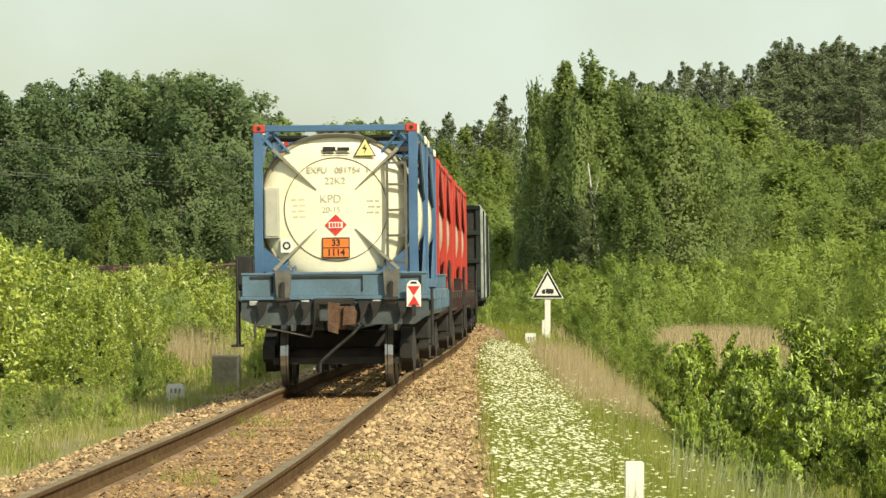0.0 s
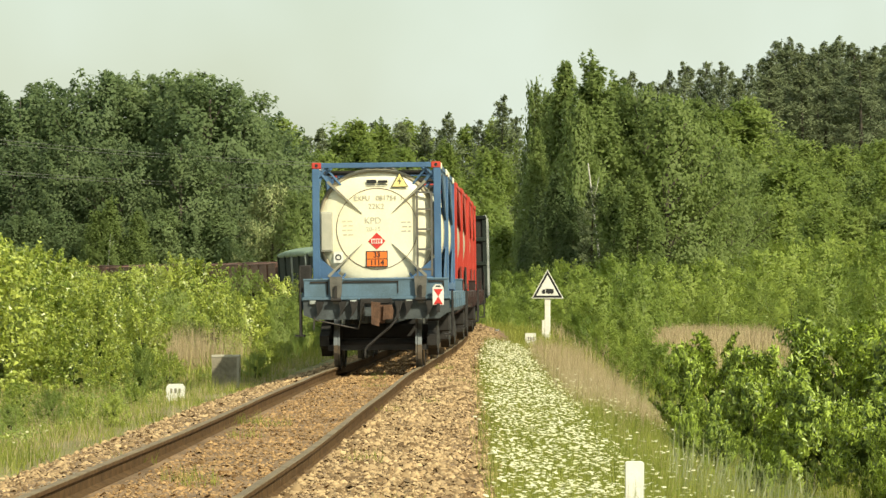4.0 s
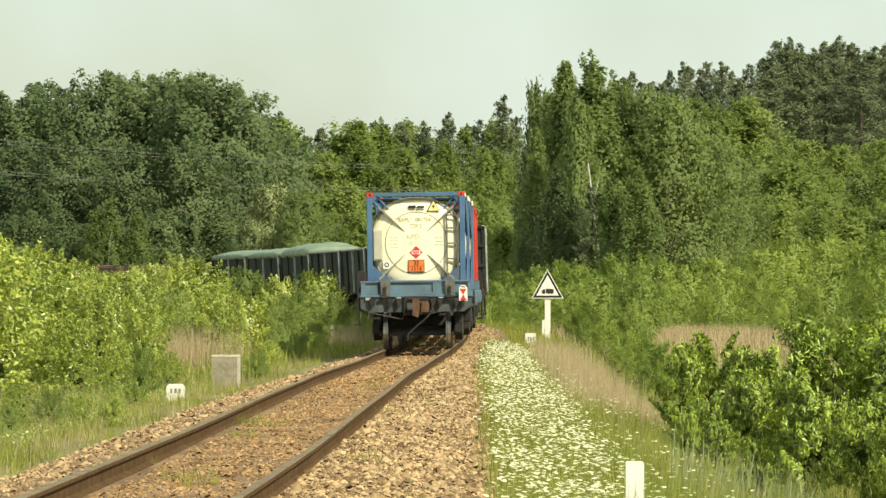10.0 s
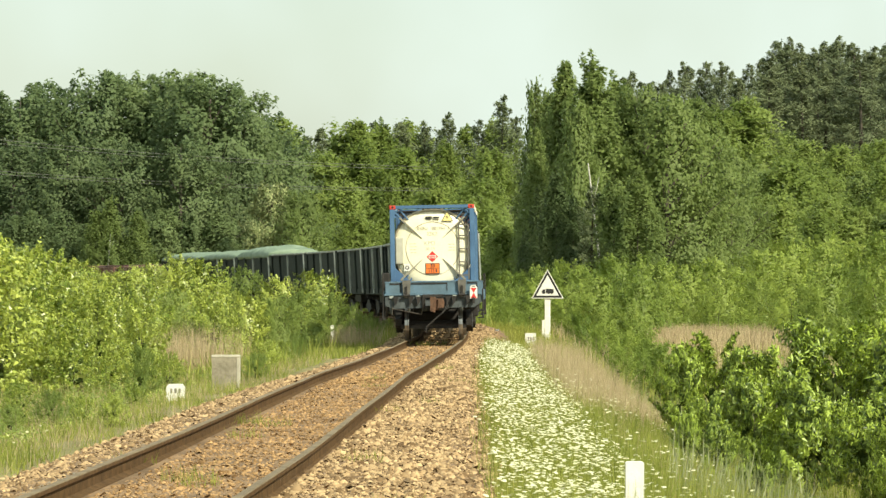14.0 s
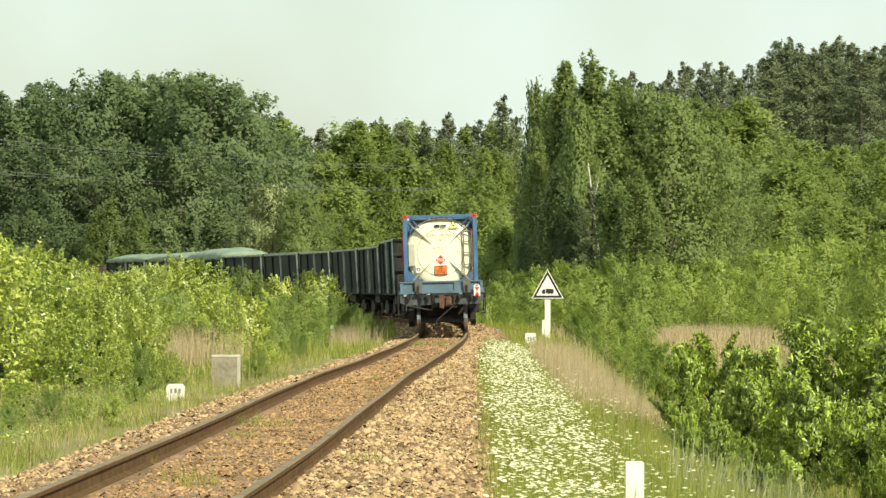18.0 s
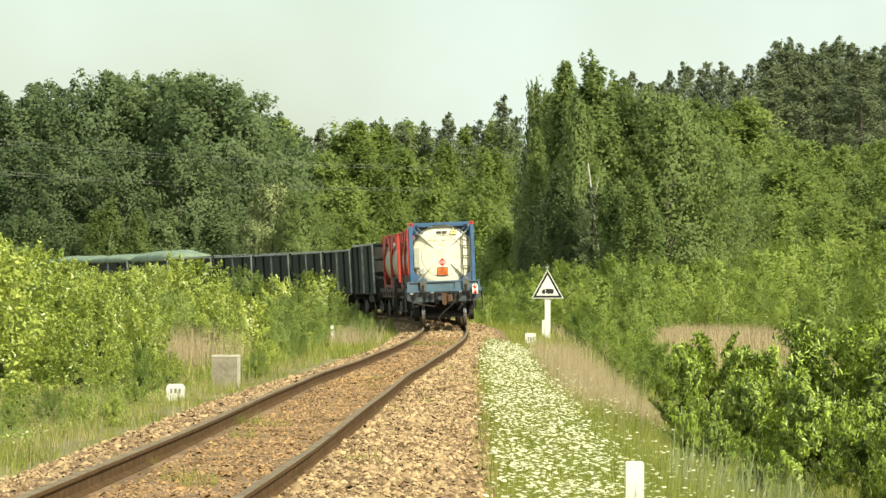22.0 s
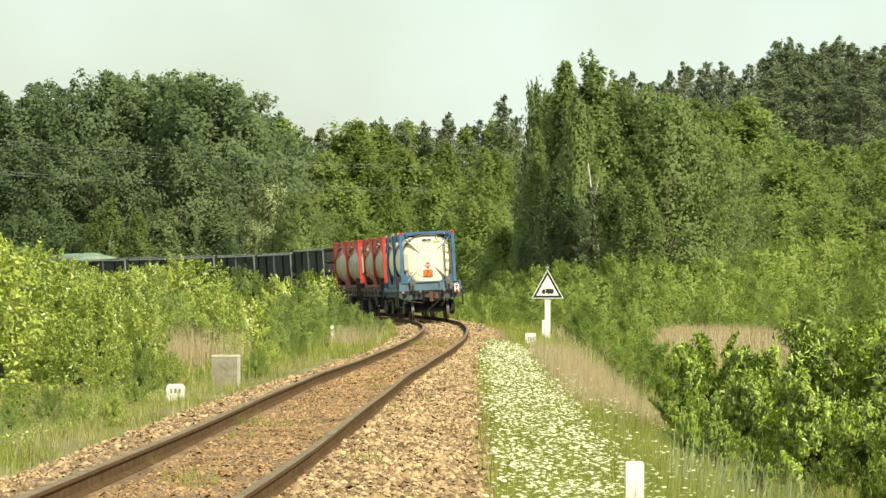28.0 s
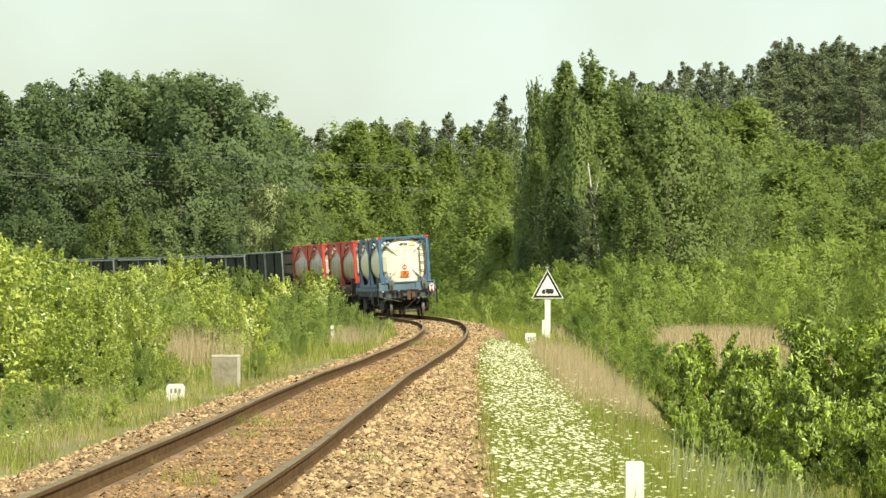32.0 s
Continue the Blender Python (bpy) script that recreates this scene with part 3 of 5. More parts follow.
    gear.tube((0.3, -3.1, 0.55), (0.3, 3.1, 0.55), 0.03).tube((-0.3, -2.6, 0.5), (-0.3, 2.4, 0.5), 0.03)
    gear.box(0.62, 1.25, -1.0, 0.4, 0.62, 1.02, 0.03).box(-1.25, -0.7, -1.8, -0.6, 0.6, 1.05, 0.03)
    part("brake_gear", gear, M["dark_steel"], w)
    add_bogies(w, 9.72, rolling=True)
    return w


def tail_board(wagon):
    b = part("tail_board", Shape().prism([(-0.105, 0.0), (0.105, 0.0), (0.105, 0.32), (0.055, 0.385), (-0.055, 0.385), (-0.105, 0.32)], -0.006, 0.006), M["white"], wagon, "white tail signal board with two red triangles", at=pose(1.17, -6.90, 1.185))
    part("red_triangle", Shape().prism([(-0.09, 0.30), (0.09, 0.30), (0.0, 0.16)], -0.010, -0.006), M["signal_red"], b)
    part("red_triangle", Shape().prism([(-0.09, 0.01), (0.09, 0.01), (0.0, 0.16)], -0.010, -0.006), M["signal_red"], b)
    part("slot", Shape().prism([(-0.05, 0.335), (0.05, 0.335), (0.04, 0.365), (-0.04, 0.365)], -0.009, -0.006), M["black"], b)
    part("board_pin", Shape().box(-0.03, 0.03, -0.02, 0.02, -0.14, 0.03).bar((0, 0, -0.1), (0, 0.16, -0.1), 0.03), M["dark_steel"], b)


def ring_points(r, y, zc, n=40, e=2.35):
    out = []
    for i in range(n):
        a = 2 * math.pi * i / n
        c, s = math.cos(a), math.sin(a)
        k = (abs(c) ** e + abs(s) ** e) ** (-1 / e)
        out.append((r * k * c, y, zc + r * k * s))
    return out


def tank_container(paint, tank_mat, lettered=False, lower=None):
    """Twenty-foot tank container; its base middle is at the origin, the end with the ladder looks towards -y."""
    c = new("tank_container")
    # lower rails and gussets can take a darker paint toned for shade
    lower = lower or paint
    L, W, Hh, ZC, R = 3.029, 1.219, 2.591, 1.33, 1.13
    shell = Shape()
    rings = [ring_points(R * k, y, ZC) for y, k in ((-2.93, 0.02), (-2.928, 0.35), (-2.918, 0.62), (-2.895, 0.80), (-2.855, 0.91), (-2.79, 0.975), (-2.70, 1.0), (-1.9, 1.0), (1.9, 1.0), (2.70, 1.0), (2.79, 0.975), (2.855, 0.91), (2.895, 0.80), (2.918, 0.62), (2.928, 0.35), (2.93, 0.02))]
    shell.loft(rings)
    tank = part("tank", shell, M[tank_mat], c, "cream insulated tank shell", smooth=True)
    for e in (-1, 1):
        sk = Shape().loft([ring_points(R * k, e * yy, ZC) for k, yy in ((0.945, 2.80), (0.95, 2.845), (0.985, 2.83), (1.012, 2.77), (1.014, 2.60), (1.0, 2.60))], caps=False)
        part("head_rim", sk, M["skirt"], tank, "beige rim toned as in the top rail's shadow", smooth=True)
        for sx in (-1, 1):
            x0, x1 = sorted((sx * 0.42, sx * 1.08))
            part("walkway_plate", Shape().box(x0, x1, min(e * 2.3, e * 2.75), max(e * 2.3, e * 2.62), 2.36, 2.44), M["dark_steel"], c)
    for y in (-1.25, 1.25):
        part("band", Shape().loft([ring_points(R + 0.004, y - 0.03, ZC), ring_points(R + 0.018, y - 0.02, ZC), ring_points(R + 0.018, y + 0.02, ZC), ring_points(R + 0.004, y + 0.03, ZC)], caps=False), M[tank_mat], tank, smooth=True)
    for e in (-1, 1):
        y0, y1 = sorted((e * L, e * (L - 0.14)))
        for sx in (-1, 1):
            x0, x1 = sorted((sx * W, sx * (W - 0.135)))
            part("corner_post", Shape().box(x0, x1, y0 + 0.004, y1, 0.11, Hh - 0.11, 0.008), M[paint], c)
            for z in (0, Hh - 0.118):
                cx = sorted((sx * (W + 0.004), sx * (W - 0.175)))
                cy = sorted((e * (L + 0.004), e * (L - 0.175)))
                cast = part("corner_casting", Shape().box(cx[0], cx[1], cy[0], cy[1], z, z + 0.118, 0.012), M["red"], c, "red corner casting")
                xx = (cx[0] + cx[1]) / 2
                yf = e * (L + 0.004)
                part("twist_hole", Shape().tube((xx, yf + e * 0.003, z + 0.06), (xx, yf - e * 0.02, z + 0.06), 0.032, seg=10), M["black"], cast)
        part("top_rail", Shape().box(-W + 0.17, W - 0.17, y0 + 0.012, y1 - 0.02, Hh - 0.105, Hh - 0.008, 0.008), M[paint], c)
        part("bottom_rail", Shape().box(-W + 0.17, W - 0.17, y0 + 0.012, y1 - 0.02, 0.25, 0.40, 0.008), M[lower], c)
        # corner struts towards the tank and tapering radial fins
        for sx in (-1, 1):
            for sz in (-1, 1):
                zc = ZC + sz * (Hh / 2 - 0.13)
                yb = e * (L - 0.07)
                if sz > 0:
                    st = Shape().bar((sx * 1.10, yb, zc - 0.06), (sx * 0.70, e * 2.80, ZC + sz * 0.64), 0.05)
                    st.bar((sx * 0.98, yb, zc + 0.02), (sx * 0.60, e * 2.80, ZC + sz * 0.74), 0.035)
                    st.bar((sx * 1.13, yb, zc - 0.28), (sx * 0.86, e * 2.76, zc - 0.0), 0.045)
                    st.bar((sx * 0.90, yb, zc + 0.05), (sx * 1.12, yb, zc - 0.2), 0.04)
                else:
                    st = Shape().prism([(sx * 1.13, 0.82), (sx * 1.13, 0.42), (sx * 0.86, 0.37), (sx * 0.60, 0.37)], yb - 0.03, yb + 0.03)
                    st.bar((sx * 0.95, yb, zc + 0.10), (sx * 0.66, e * 2.82, ZC + sz * 0.68), 0.045).bar((sx * 0.80, yb, zc + 0.02), (sx * 0.56, e * 2.82, ZC + sz * 0.76), 0.035)
                part("corner_strut", st, M[paint], c)
                fin = Shape()
                a0, a1 = Vector((sx * 0.93, 0, ZC + sz * 0.90)), Vector((sx * 0.285, 0, ZC + sz * 0.29))
                n = Vector((sz * sx * 0.707, 0, -0.707)) if sx * sz > 0 else Vector((0.707, 0, 0.707))
                def ring(p, w, ya, yb2):
                    return [(p.x + n.x * w, ya, p.z + n.z * w), (p.x - n.x * w, ya, p.z - n.z * w), (p.x - n.x * w, yb2, p.z - n.z * w), (p.x + n.x * w, yb2, p.z + n.z * w)]
                fin.loft([ring(a0, 0.027, e * 3.0, e * 2.7), ring((a0 + a1) / 2, 0.017, e * 2.99, e * 2.86), ring(a1, 0.005, e * 2.945, e * 2.9)])
                part("radial_fin", fin, M["fin"], c, "grey tapering end fin")
    for sx in (-1, 1):
        x = sx * (W - 0.05)
        part("top_side_rail", Shape().box(x - 0.035, x + 0.035, -L + 0.15, L - 0.15, Hh - 0.10, Hh - 0.02), M[paint], c)
        part("bottom_side_rail", Shape().box(x - 0.04, x + 0.04, -L + 0.15, L - 0.15, 0.16, 0.30), M[lower], c)
        for e in (-1, 1):
            for z0, z1, ln in ((Hh - 0.10, 1.58, 2.5), (0.30, 0.72 if lower != paint else 1.02, 1.2 if lower != paint else 1.9)):
                xa, xb = sorted((x - sx * 0.012, x + sx * 0.012))
                pl = Shape().prism([(e * (L - 0.14), z0), (e * (L - ln), z0), (e * (L - ln + 0.2), z0 + (0.12 if z1 > z0 else -0.12)), (e * (L - 0.55), z1 + (-0.12 if z1 > z0 else 0.15)), (e * (L - 0.14), z1)], xa, xb, "x")
                part("side_gusset", pl, M[paint if z1 > 1.2 else lower], c)
            for k in (0.45, 1.0):
                part("lug", Shape().box(x - 0.06, x + 0.06, e * (L - k) - 0.05, e * (L - k) + 0.05, Hh - 0.12, Hh - 0.005, 0.01), M["tank" if lettered else paint], c)
    walkway = Shape()
    for x in (-0.24, -0.08, 0.08, 0.24):
        walkway.box(x - 0.06, x + 0.06, -2.8, 2.8, Hh - 0.10, Hh - 0.07)
    part("walkway", walkway, M["steel"], c)
    part("manhole", Shape().tube((0, 0, ZC + R - 0.05), (0, 0, Hh - 0.06), 0.28, seg=20), M["steel"], c)
    part("valve", Shape().tube((0, 1.2, ZC + R - 0.05), (0, 1.2, Hh - 0.04), 0.1, seg=12), M["steel"], c)
    # ladder on the end
    yl = -L + 0.05
    lad = Shape()
    for x in (0.765, 1.04):
        lad.bar((x, yl, 0.42), (x, yl, 2.02), 0.04, 0.03)
    for z in (0.55, 0.93, 1.31, 1.69, 2.01):
        lad.bar((0.765, yl, z), (1.04, yl, z), 0.035)
    lad.bar((0.765, yl, 2.02), (0.72, -2.75, 2.05), 0.03).bar((0.765, yl, 0.6), (0.74, -2.75, 0.6), 0.03)
    part("ladder", lad, M["stop"], c, "dark grey steel ladder")
    box = part("valve_box", Shape().box(-1.07, -0.84, -2.99, -2.72, 0.90, 1.66, 0.012), M["grey"], c, "dull grey equipment box")
    part("box_lid", Shape().box(-1.05, -0.86, -3.004, -2.99, 0.93, 1.63, 0.006), M["grey"], box)
    y = -2.935
    hoop = [(0.77 * math.cos(i * math.pi / 24), 0.77 * math.sin(i * math.pi / 24)) for i in range(48)]
    ring_sh = Shape().loft([[(a * k, yy, ZC + b * k) for a, b in hoop] for k, yy in ((0.992, -2.88), (0.992, -2.922), (1.006, -2.922), (1.006, -2.88))], caps=False)
    part("weld_ring", ring_sh, M["rust"], tank)
    if not lettered:
        return c
    # markings on the end
    y = -2.934
    for text, x in (("EXFU", -0.28), ("081754", 0.18), ("1", 0.475)):
        lettering("serial", text, 0.13, M["faded"], tank, x, y, ZC + 0.58)
    lettering("type_code", "22K2", 0.145, M["faded"], tank, -0.01, y, ZC + 0.42)
    lettering("owner_mark", "KPD", 0.17, M["faded"], tank, -0.08, y, ZC + 0.15)
    lettering("gauge_mark", "20-15", 0.12, M["faded"], tank, -0.07, y, ZC - 0.01)
    logo = Shape().box(-0.19, 0.0, y - 0.003, y, ZC + 0.86, ZC + 0.93).box(0.03, 0.21, y - 0.003, y, ZC + 0.87, ZC + 0.92).box(-0.19, -0.02, y - 0.003, y, ZC + 0.82, ZC + 0.84).box(0.0, 0.21, y - 0.003, y, ZC + 0.82, ZC + 0.84)
    part("maker_mark", logo, M["black"], tank)
    tri = part("warning_triangle", Shape().prism([(0.27, 0.78), (0.61, 0.78), (0.44, 1.07)], y - 0.006, y), M["black"], tank, "yellow warning triangle", at=pose(0, 0, ZC))
    part("triangle_field", Shape().prism([(0.298, 0.795), (0.582, 0.795), (0.44, 1.04)], y - 0.010, y - 0.006), M["yellow"], tri)
    part("bolt_symbol", Shape().prism([(0.45, 0.97), (0.40, 0.89), (0.44, 0.89), (0.425, 0.82), (0.475, 0.91), (0.44, 0.91)], y - 0.013, y - 0.010), M["black"], tri)
    dia = part("hazard_diamond", Shape().prism([(0, -0.16), (0.165, 0), (0, 0.16), (-0.165, 0)], y - 0.006, y), M["signal_red"], tank, "red hazard diamond with a white label band", at=pose(-0.005, 0, ZC - 0.235))
    part("diamond_band", Shape().box(-0.105, 0.105, y - 0.010, y - 0.006, -0.045, 0.045), M["white"], dia)
    for x in (-0.085, -0.042, 0.001, 0.044):
        part("mark", Shape().box(x, x + 0.030, y - 0.012, y - 0.010, -0.03, 0.03), M["signal_red"], dia)
    pl = part("orange_plate", Shape().box(-0.205, 0.205, y - 0.012, y, -0.155, 0.155, 0.004), M["black"], tank, "orange hazard number plate", at=pose(-0.005, 0, ZC - 0.575))
    for z in (-0.072, 0.072):
        part("plate_field", Shape().box(-0.19, 0.19, y - 0.016, y - 0.012, z - 0.064, z + 0.064), M["orange"], pl)
    lettering("hazard_number", "33", 0.135, M["black"], pl, 0, y - 0.018, 0.072, bold=0.004)
    lettering("substance_number", "1114", 0.135, M["black"], pl, 0, y - 0.018, -0.072, bold=0.004)
    pk = part("small_placard", Shape().box(-0.09, 0.09, y - 0.004, y, -0.105, 0.105, 0.002), M["white"], tank, "small white placard", at=pose(-0.74, 0.015, ZC - 0.535))
    part("placard_ring", Shape().loft([[(r * math.cos(i * math.pi / 8), yy, r * math.sin(i * math.pi / 8)) for i in range(16)] for r, yy in ((0.035, y - 0.004), (0.035, y - 0.008), (0.06, y - 0.008), (0.06, y - 0.004))], caps=False), M["black"], pk)
    # unreadable blocks of small print
    for x0, z0, n, mat in ((-0.66, 0.16, 4, "pale_print"), (0.36, 0.13, 3, "faded")):
        for i in range(n):
            u = x0 + 0.02 * (i % 2)
            for ln in (0.07, 0.10, 0.06):
                part("print_bar", Shape().box(u, u + ln, -2.926, -2.90, ZC + z0 - 0.085 * i - 0.028, ZC + z0 - 0.085 * i), M[mat], tank)
                u += ln + 0.025
    return c


def gondola(top, body_mat, post_mat, length=12.75, cover=0.0, seed=5):
    g = new("open_wagon")
    hw, fl, hl = 1.50, 1.38, length / 2
    part("floor", Shape().box(-hw, hw, -hl, hl, fl - 0.08, fl), M[body_mat], g)
    for sx in (-1, 1):
        x0, x1 = sorted((sx * hw, sx * (hw - 0.03)))
        wall = Shape().box(x0, x1, -hl, hl, fl, top - 0.1)
        part("side_wall", wall, M[body_mat], g)
        xa, xb = sorted((sx * (hw + 0.05), sx * (hw - 0.07)))
        # on the dark wagons the rim's pale colour stands in for sunlight
        part("top_rim", Shape().box(xa, xb, -hl, hl, top - 0.09, top, 0.015), M[post_mat], g)
        xs0, xs1 = sorted((sx * (hw + 0.04), sx * (hw - 0.06)))
        part("sole_bar", Shape().box(xs0, xs1, -hl, hl, fl - 0.22, fl + 0.06, 0.01), M[body_mat], g)
        for i in range(5):
            y = -hl + 0.12 + (length - 0.24) * i / 4
            xp, xq = sorted((sx * hw, sx * (hw + 0.10)))
            end = i in (0, 4)
            hwp = 0.12 if end else 0.085
            part("side_post", Shape().box(xp, xq, y - hwp, y + hwp, fl - 0.15, top - 0.10, 0.012), M[post_mat if i in (0, 2) else body_mat], g, "pale side post" if i in (0, 2) else "")
        for i in range(4):
            y0, y1 = (-hl + 0.12 + (length - 0.24) * (i + k) / 4 for k in (0.06, 0.94))
            xp, xq = sorted((sx * hw, sx * (hw + 0.018)))
            part("side_panel", Shape().box(xp, xq, y0, y1, fl + 0.12, top - 0.28, 0.008), M[body_mat], g)
    for e in (-1, 1):
        y0, y1 = sorted((e * hl, e * (hl - 0.04)))
        part("end_wall", Shape().box(-hw, hw, y0, y1, fl, top - 0.05), M["dark_steel"], g, "sooty end wall")
        for z in (fl + 0.1, fl + (top - fl) * 0.36, fl + (top - fl) * 0.68, top - 0.07):
            a, b = sorted((e * hl, e * (hl + 0.09)))
            part("end_rib", Shape().box(-hw - 0.03, hw + 0.03, a, b, z - 0.06, z + 0.06, 0.015), M[body_mat], g)
        for x in (-hw + 0.02, -0.5, 0.5, hw - 0.02):
            a, b = sorted((e * hl, e * (hl + 0.06)))
            part("end_post", Shape().box(x - 0.06, x + 0.06, a, b, fl - 0.1, top - 0.05), M[body_mat], g)
        a, b = sorted((e * hl, e * (hl + 0.12)))
        part("headstock", Shape().box(-1.45, 1.45, a, b, fl - 0.42, fl - 0.1, 0.01), M["dark_steel"], g)
        part("coupler", coupler_shape(e * hl, e), M["rust"], g)
    part("underframe", Shape().box(-0.2, 0.2, -hl, hl, 0.85, fl - 0.08).box(-1.2, 1.2, -1.5, 1.5, 0.75, 1.1), M["dark_steel"], g)
    if cover:
        rng = random.Random(seed)
        rings = []
        n = 24
        for i in range(n + 1):
            y = -hl - 0.05 + (length + 0.1) * i / n
            k = 0.45 + 0.55 * min(1.0, min(i, n - i) / 4)
            hoop = 1.0 - 0.22 * abs(math.sin(math.pi * i / 4 + seed))       # the sheet sags between its hoops
            h = (cover * hoop + rng.uniform(-0.04, 0.04)) * k
            ring = [(-hw - 0.07, y, top - 0.16 + rng.uniform(-0.05, 0.03))]
            for j in range(13):
                a = math.pi * j / 12
                dip = 0.16 * max(0.0, math.sin(i * 0.9 + seed * 2.1)) * (1 if 7 < j < 11 else 0.15)
                ring.append(((-hw - 0.05) * math.cos(a), y, top + 0.01 + h * math.sin(a) ** 0.7 - dip * k + rng.uniform(-0.02, 0.02)))
            ring += [(hw + 0.07, y, top - 0.16 + rng.uniform(-0.05, 0.03))]
            rings.append(ring)
        part("tarpaulin", Shape().loft(rings), M["tarp"], g, "pale green sagging tarpaulin cover", smooth=True)
    add_bogies(g, 8.65)
    return g


def build_train():
    flat = tagged(flat_wagon(), "blue container flat wagon with grimy ironwork", "railway wagon", "container flat wagons")
    blue = tagged(tank_container("blue", "tank", True), "cream tank container in a blue frame with hazard plates", "tank container", "tank containers")
    flat_red = tagged(flat_wagon("maroon", "maroon"), "dark maroon container flat wagon with grimy ironwork", "railway wagon", "container flat wagons")
    red = tagged(tank_container("red", "tank_grey", lower="red_shaded"), "dull tank container in a red frame", "tank container", "tank containers")
    MID = 6.11
    at = Matrix.Identity(4)
    flats = [flat, flat_red, copy_thing(flat_red, at)]
    for o in flats[2].children_recursive:
        if o.name.startswith("wheelset"):
            WHEELS.append((o, o.matrix_basis.translation.y))
    tail_board(flat)
    for k, f2 in enumerate(flats):
        MOVING.append((f2, MID + 14.62 * k, 9.72, Matrix.Identity(4)))
    for k, (ob, sgn) in enumerate(((blue, -1), (None, 1), (red, -1), (None, 1), (None, -1), (None, 1))):
        if ob is None:
            ob = copy_thing(blue if k == 1 else red, at)
        MOVING.append((ob, MID + 14.62 * (k // 2), 9.72, pose(0, sgn * 3.08, 1.31)))
    s = MID + 14.62 * 2 + 7.31
    tall = tagged(gondola(3.64, "gondola", "gondola_post"), "tall dark green open wagon with pale corner posts", "railway wagon", "open wagons")
    plain = tagged(gondola(3.48, "gondola", "gondola_post"), "dark grey-green open wagon with pale posts", "railway wagon", "open wagons")
    cov = tagged(gondola(3.44, "gondola", "gondola_post", 11.2, cover=0.56, seed=5), "dark open wagon under a pale green domed tarpaulin", "railway wagon", "covered wagons")
    flat_cov = tagged(gondola(3.44, "gondola", "gondola_post", 11.2, cover=0.36, seed=9), "dark open wagon under a slack pale green tarpaulin", "railway wagon", "covered wagons")
    third_cov = tagged(gondola(3.44, "gondola", "gondola_post", 11.2, cover=0.32, seed=12), "dark open wagon under a slack pale green tarpaulin", "railway wagon", "covered wagons")
    low = tagged(gondola(2.95, "brown_wagon", "brown_wagon"), "low rusty brown open wagon", "railway wagon", "brown open wagons")
    order = [tall] + [plain] + ["plain"] * 4 + [cov, flat_cov, third_cov] + [low] + ["low"] * 8
    src = {"plain": plain, "low": low}
    for o in order:
        if isinstance(o, str):
            o = copy_thing(src[o], at)
        pitch = 12.2 if "tarpaulin" in o["label"] else 13.85
        MOVING.append((o, s + pitch / 2, 8.65, Matrix.Identity(4)))
        s += pitch


def motions():
    for ob, off, base, local in MOVING:
        rows = []
        for i in range(33):
            rows.append((float(i), pose_on(speed_line(i) + off, base) @ local))
        walk(ob, rows)
    fly_bird(BIRD)
    # rolling wheels, in their bogie's space
    for ws, y in WHEELS:
        n = 200
        rows = []
        for i in range(n + 1):
            t = 32.0 * i / n
            rows.append((t, pose(0, y, 0.475, -math.degrees((speed_line(t) - speed_line(0)) / 0.475))))
        walk(ws, rows)


# ---- plants ----
def leaf_quads(rng, centres, normals, size, slim=0.55, loose=0.45, droop=0.0, tri=False):
    """Pointed four-cornered leaves at the centres, roughly facing the normals."""
    n = len(centres)
    nn = normals + rng.normal(0, loose, (n, 3))
    nn /= np.linalg.norm(nn, axis=1, keepdims=True) + 1e-9
    w = rng.normal(0, 1, (n, 3))
    t = np.cross(nn, w)
    t /= np.linalg.norm(t, axis=1, keepdims=True) + 1e-9
    t[:, 2] -= droop
    t /= np.linalg.norm(t, axis=1, keepdims=True) + 1e-9
    b = np.cross(nn, t)
    b /= np.linalg.norm(b, axis=1, keepdims=True) + 1e-9
    sz = (size * rng.uniform(0.6, 1.35, n))[:, None]
    if tri:
        v = np.stack([centres - t * sz, centres + t * sz * 0.7 - b * sz * slim, centres + t * sz * 0.8 + b * sz * slim], 1)
        return v.reshape(-1, 3), np.arange(n * 3).reshape(n, 3)
    v = np.stack([centres - t * sz, centres - b * sz * slim + nn * sz * 0.15, centres + t * sz, centres + b * sz * slim + nn * sz * 0.15], 1)
    return v.reshape(-1, 3), np.arange(n * 4).reshape(n, 4)


def envelope(kind, z):
    """Half width of a plant one unit high at the height z."""
    if kind == "oak":
        return 0.30 * max(0.06, 1.0 - max(0.0, z - 0.35) ** 2 * 2.2) ** 0.6 * (0.7 + 0.3 * min(1, z * 4))
    if kind == "birch":
        return 0.27 * max(0.012, (1.0 - z)) ** 0.9 * (0.6 + 0.4 * min(1, z * 3.0))
    if kind == "young":
        return 0.31 * max(0.02, (1.0 - z)) ** 0.55 * (0.75 + 0.25 * min(1, z * 3))
    if kind == "pine":
        return 0.008 + 0.19 * max(0.0, 1.0 - z) ** 0.95
    if kind == "bush":
        return 0.58 * max(0.03, 1.0 - max(0, z - 0.15) ** 2.2) ** 0.6
    return 0.60 * max(0.03, 1.02 - z ** 1.6) ** 0.5


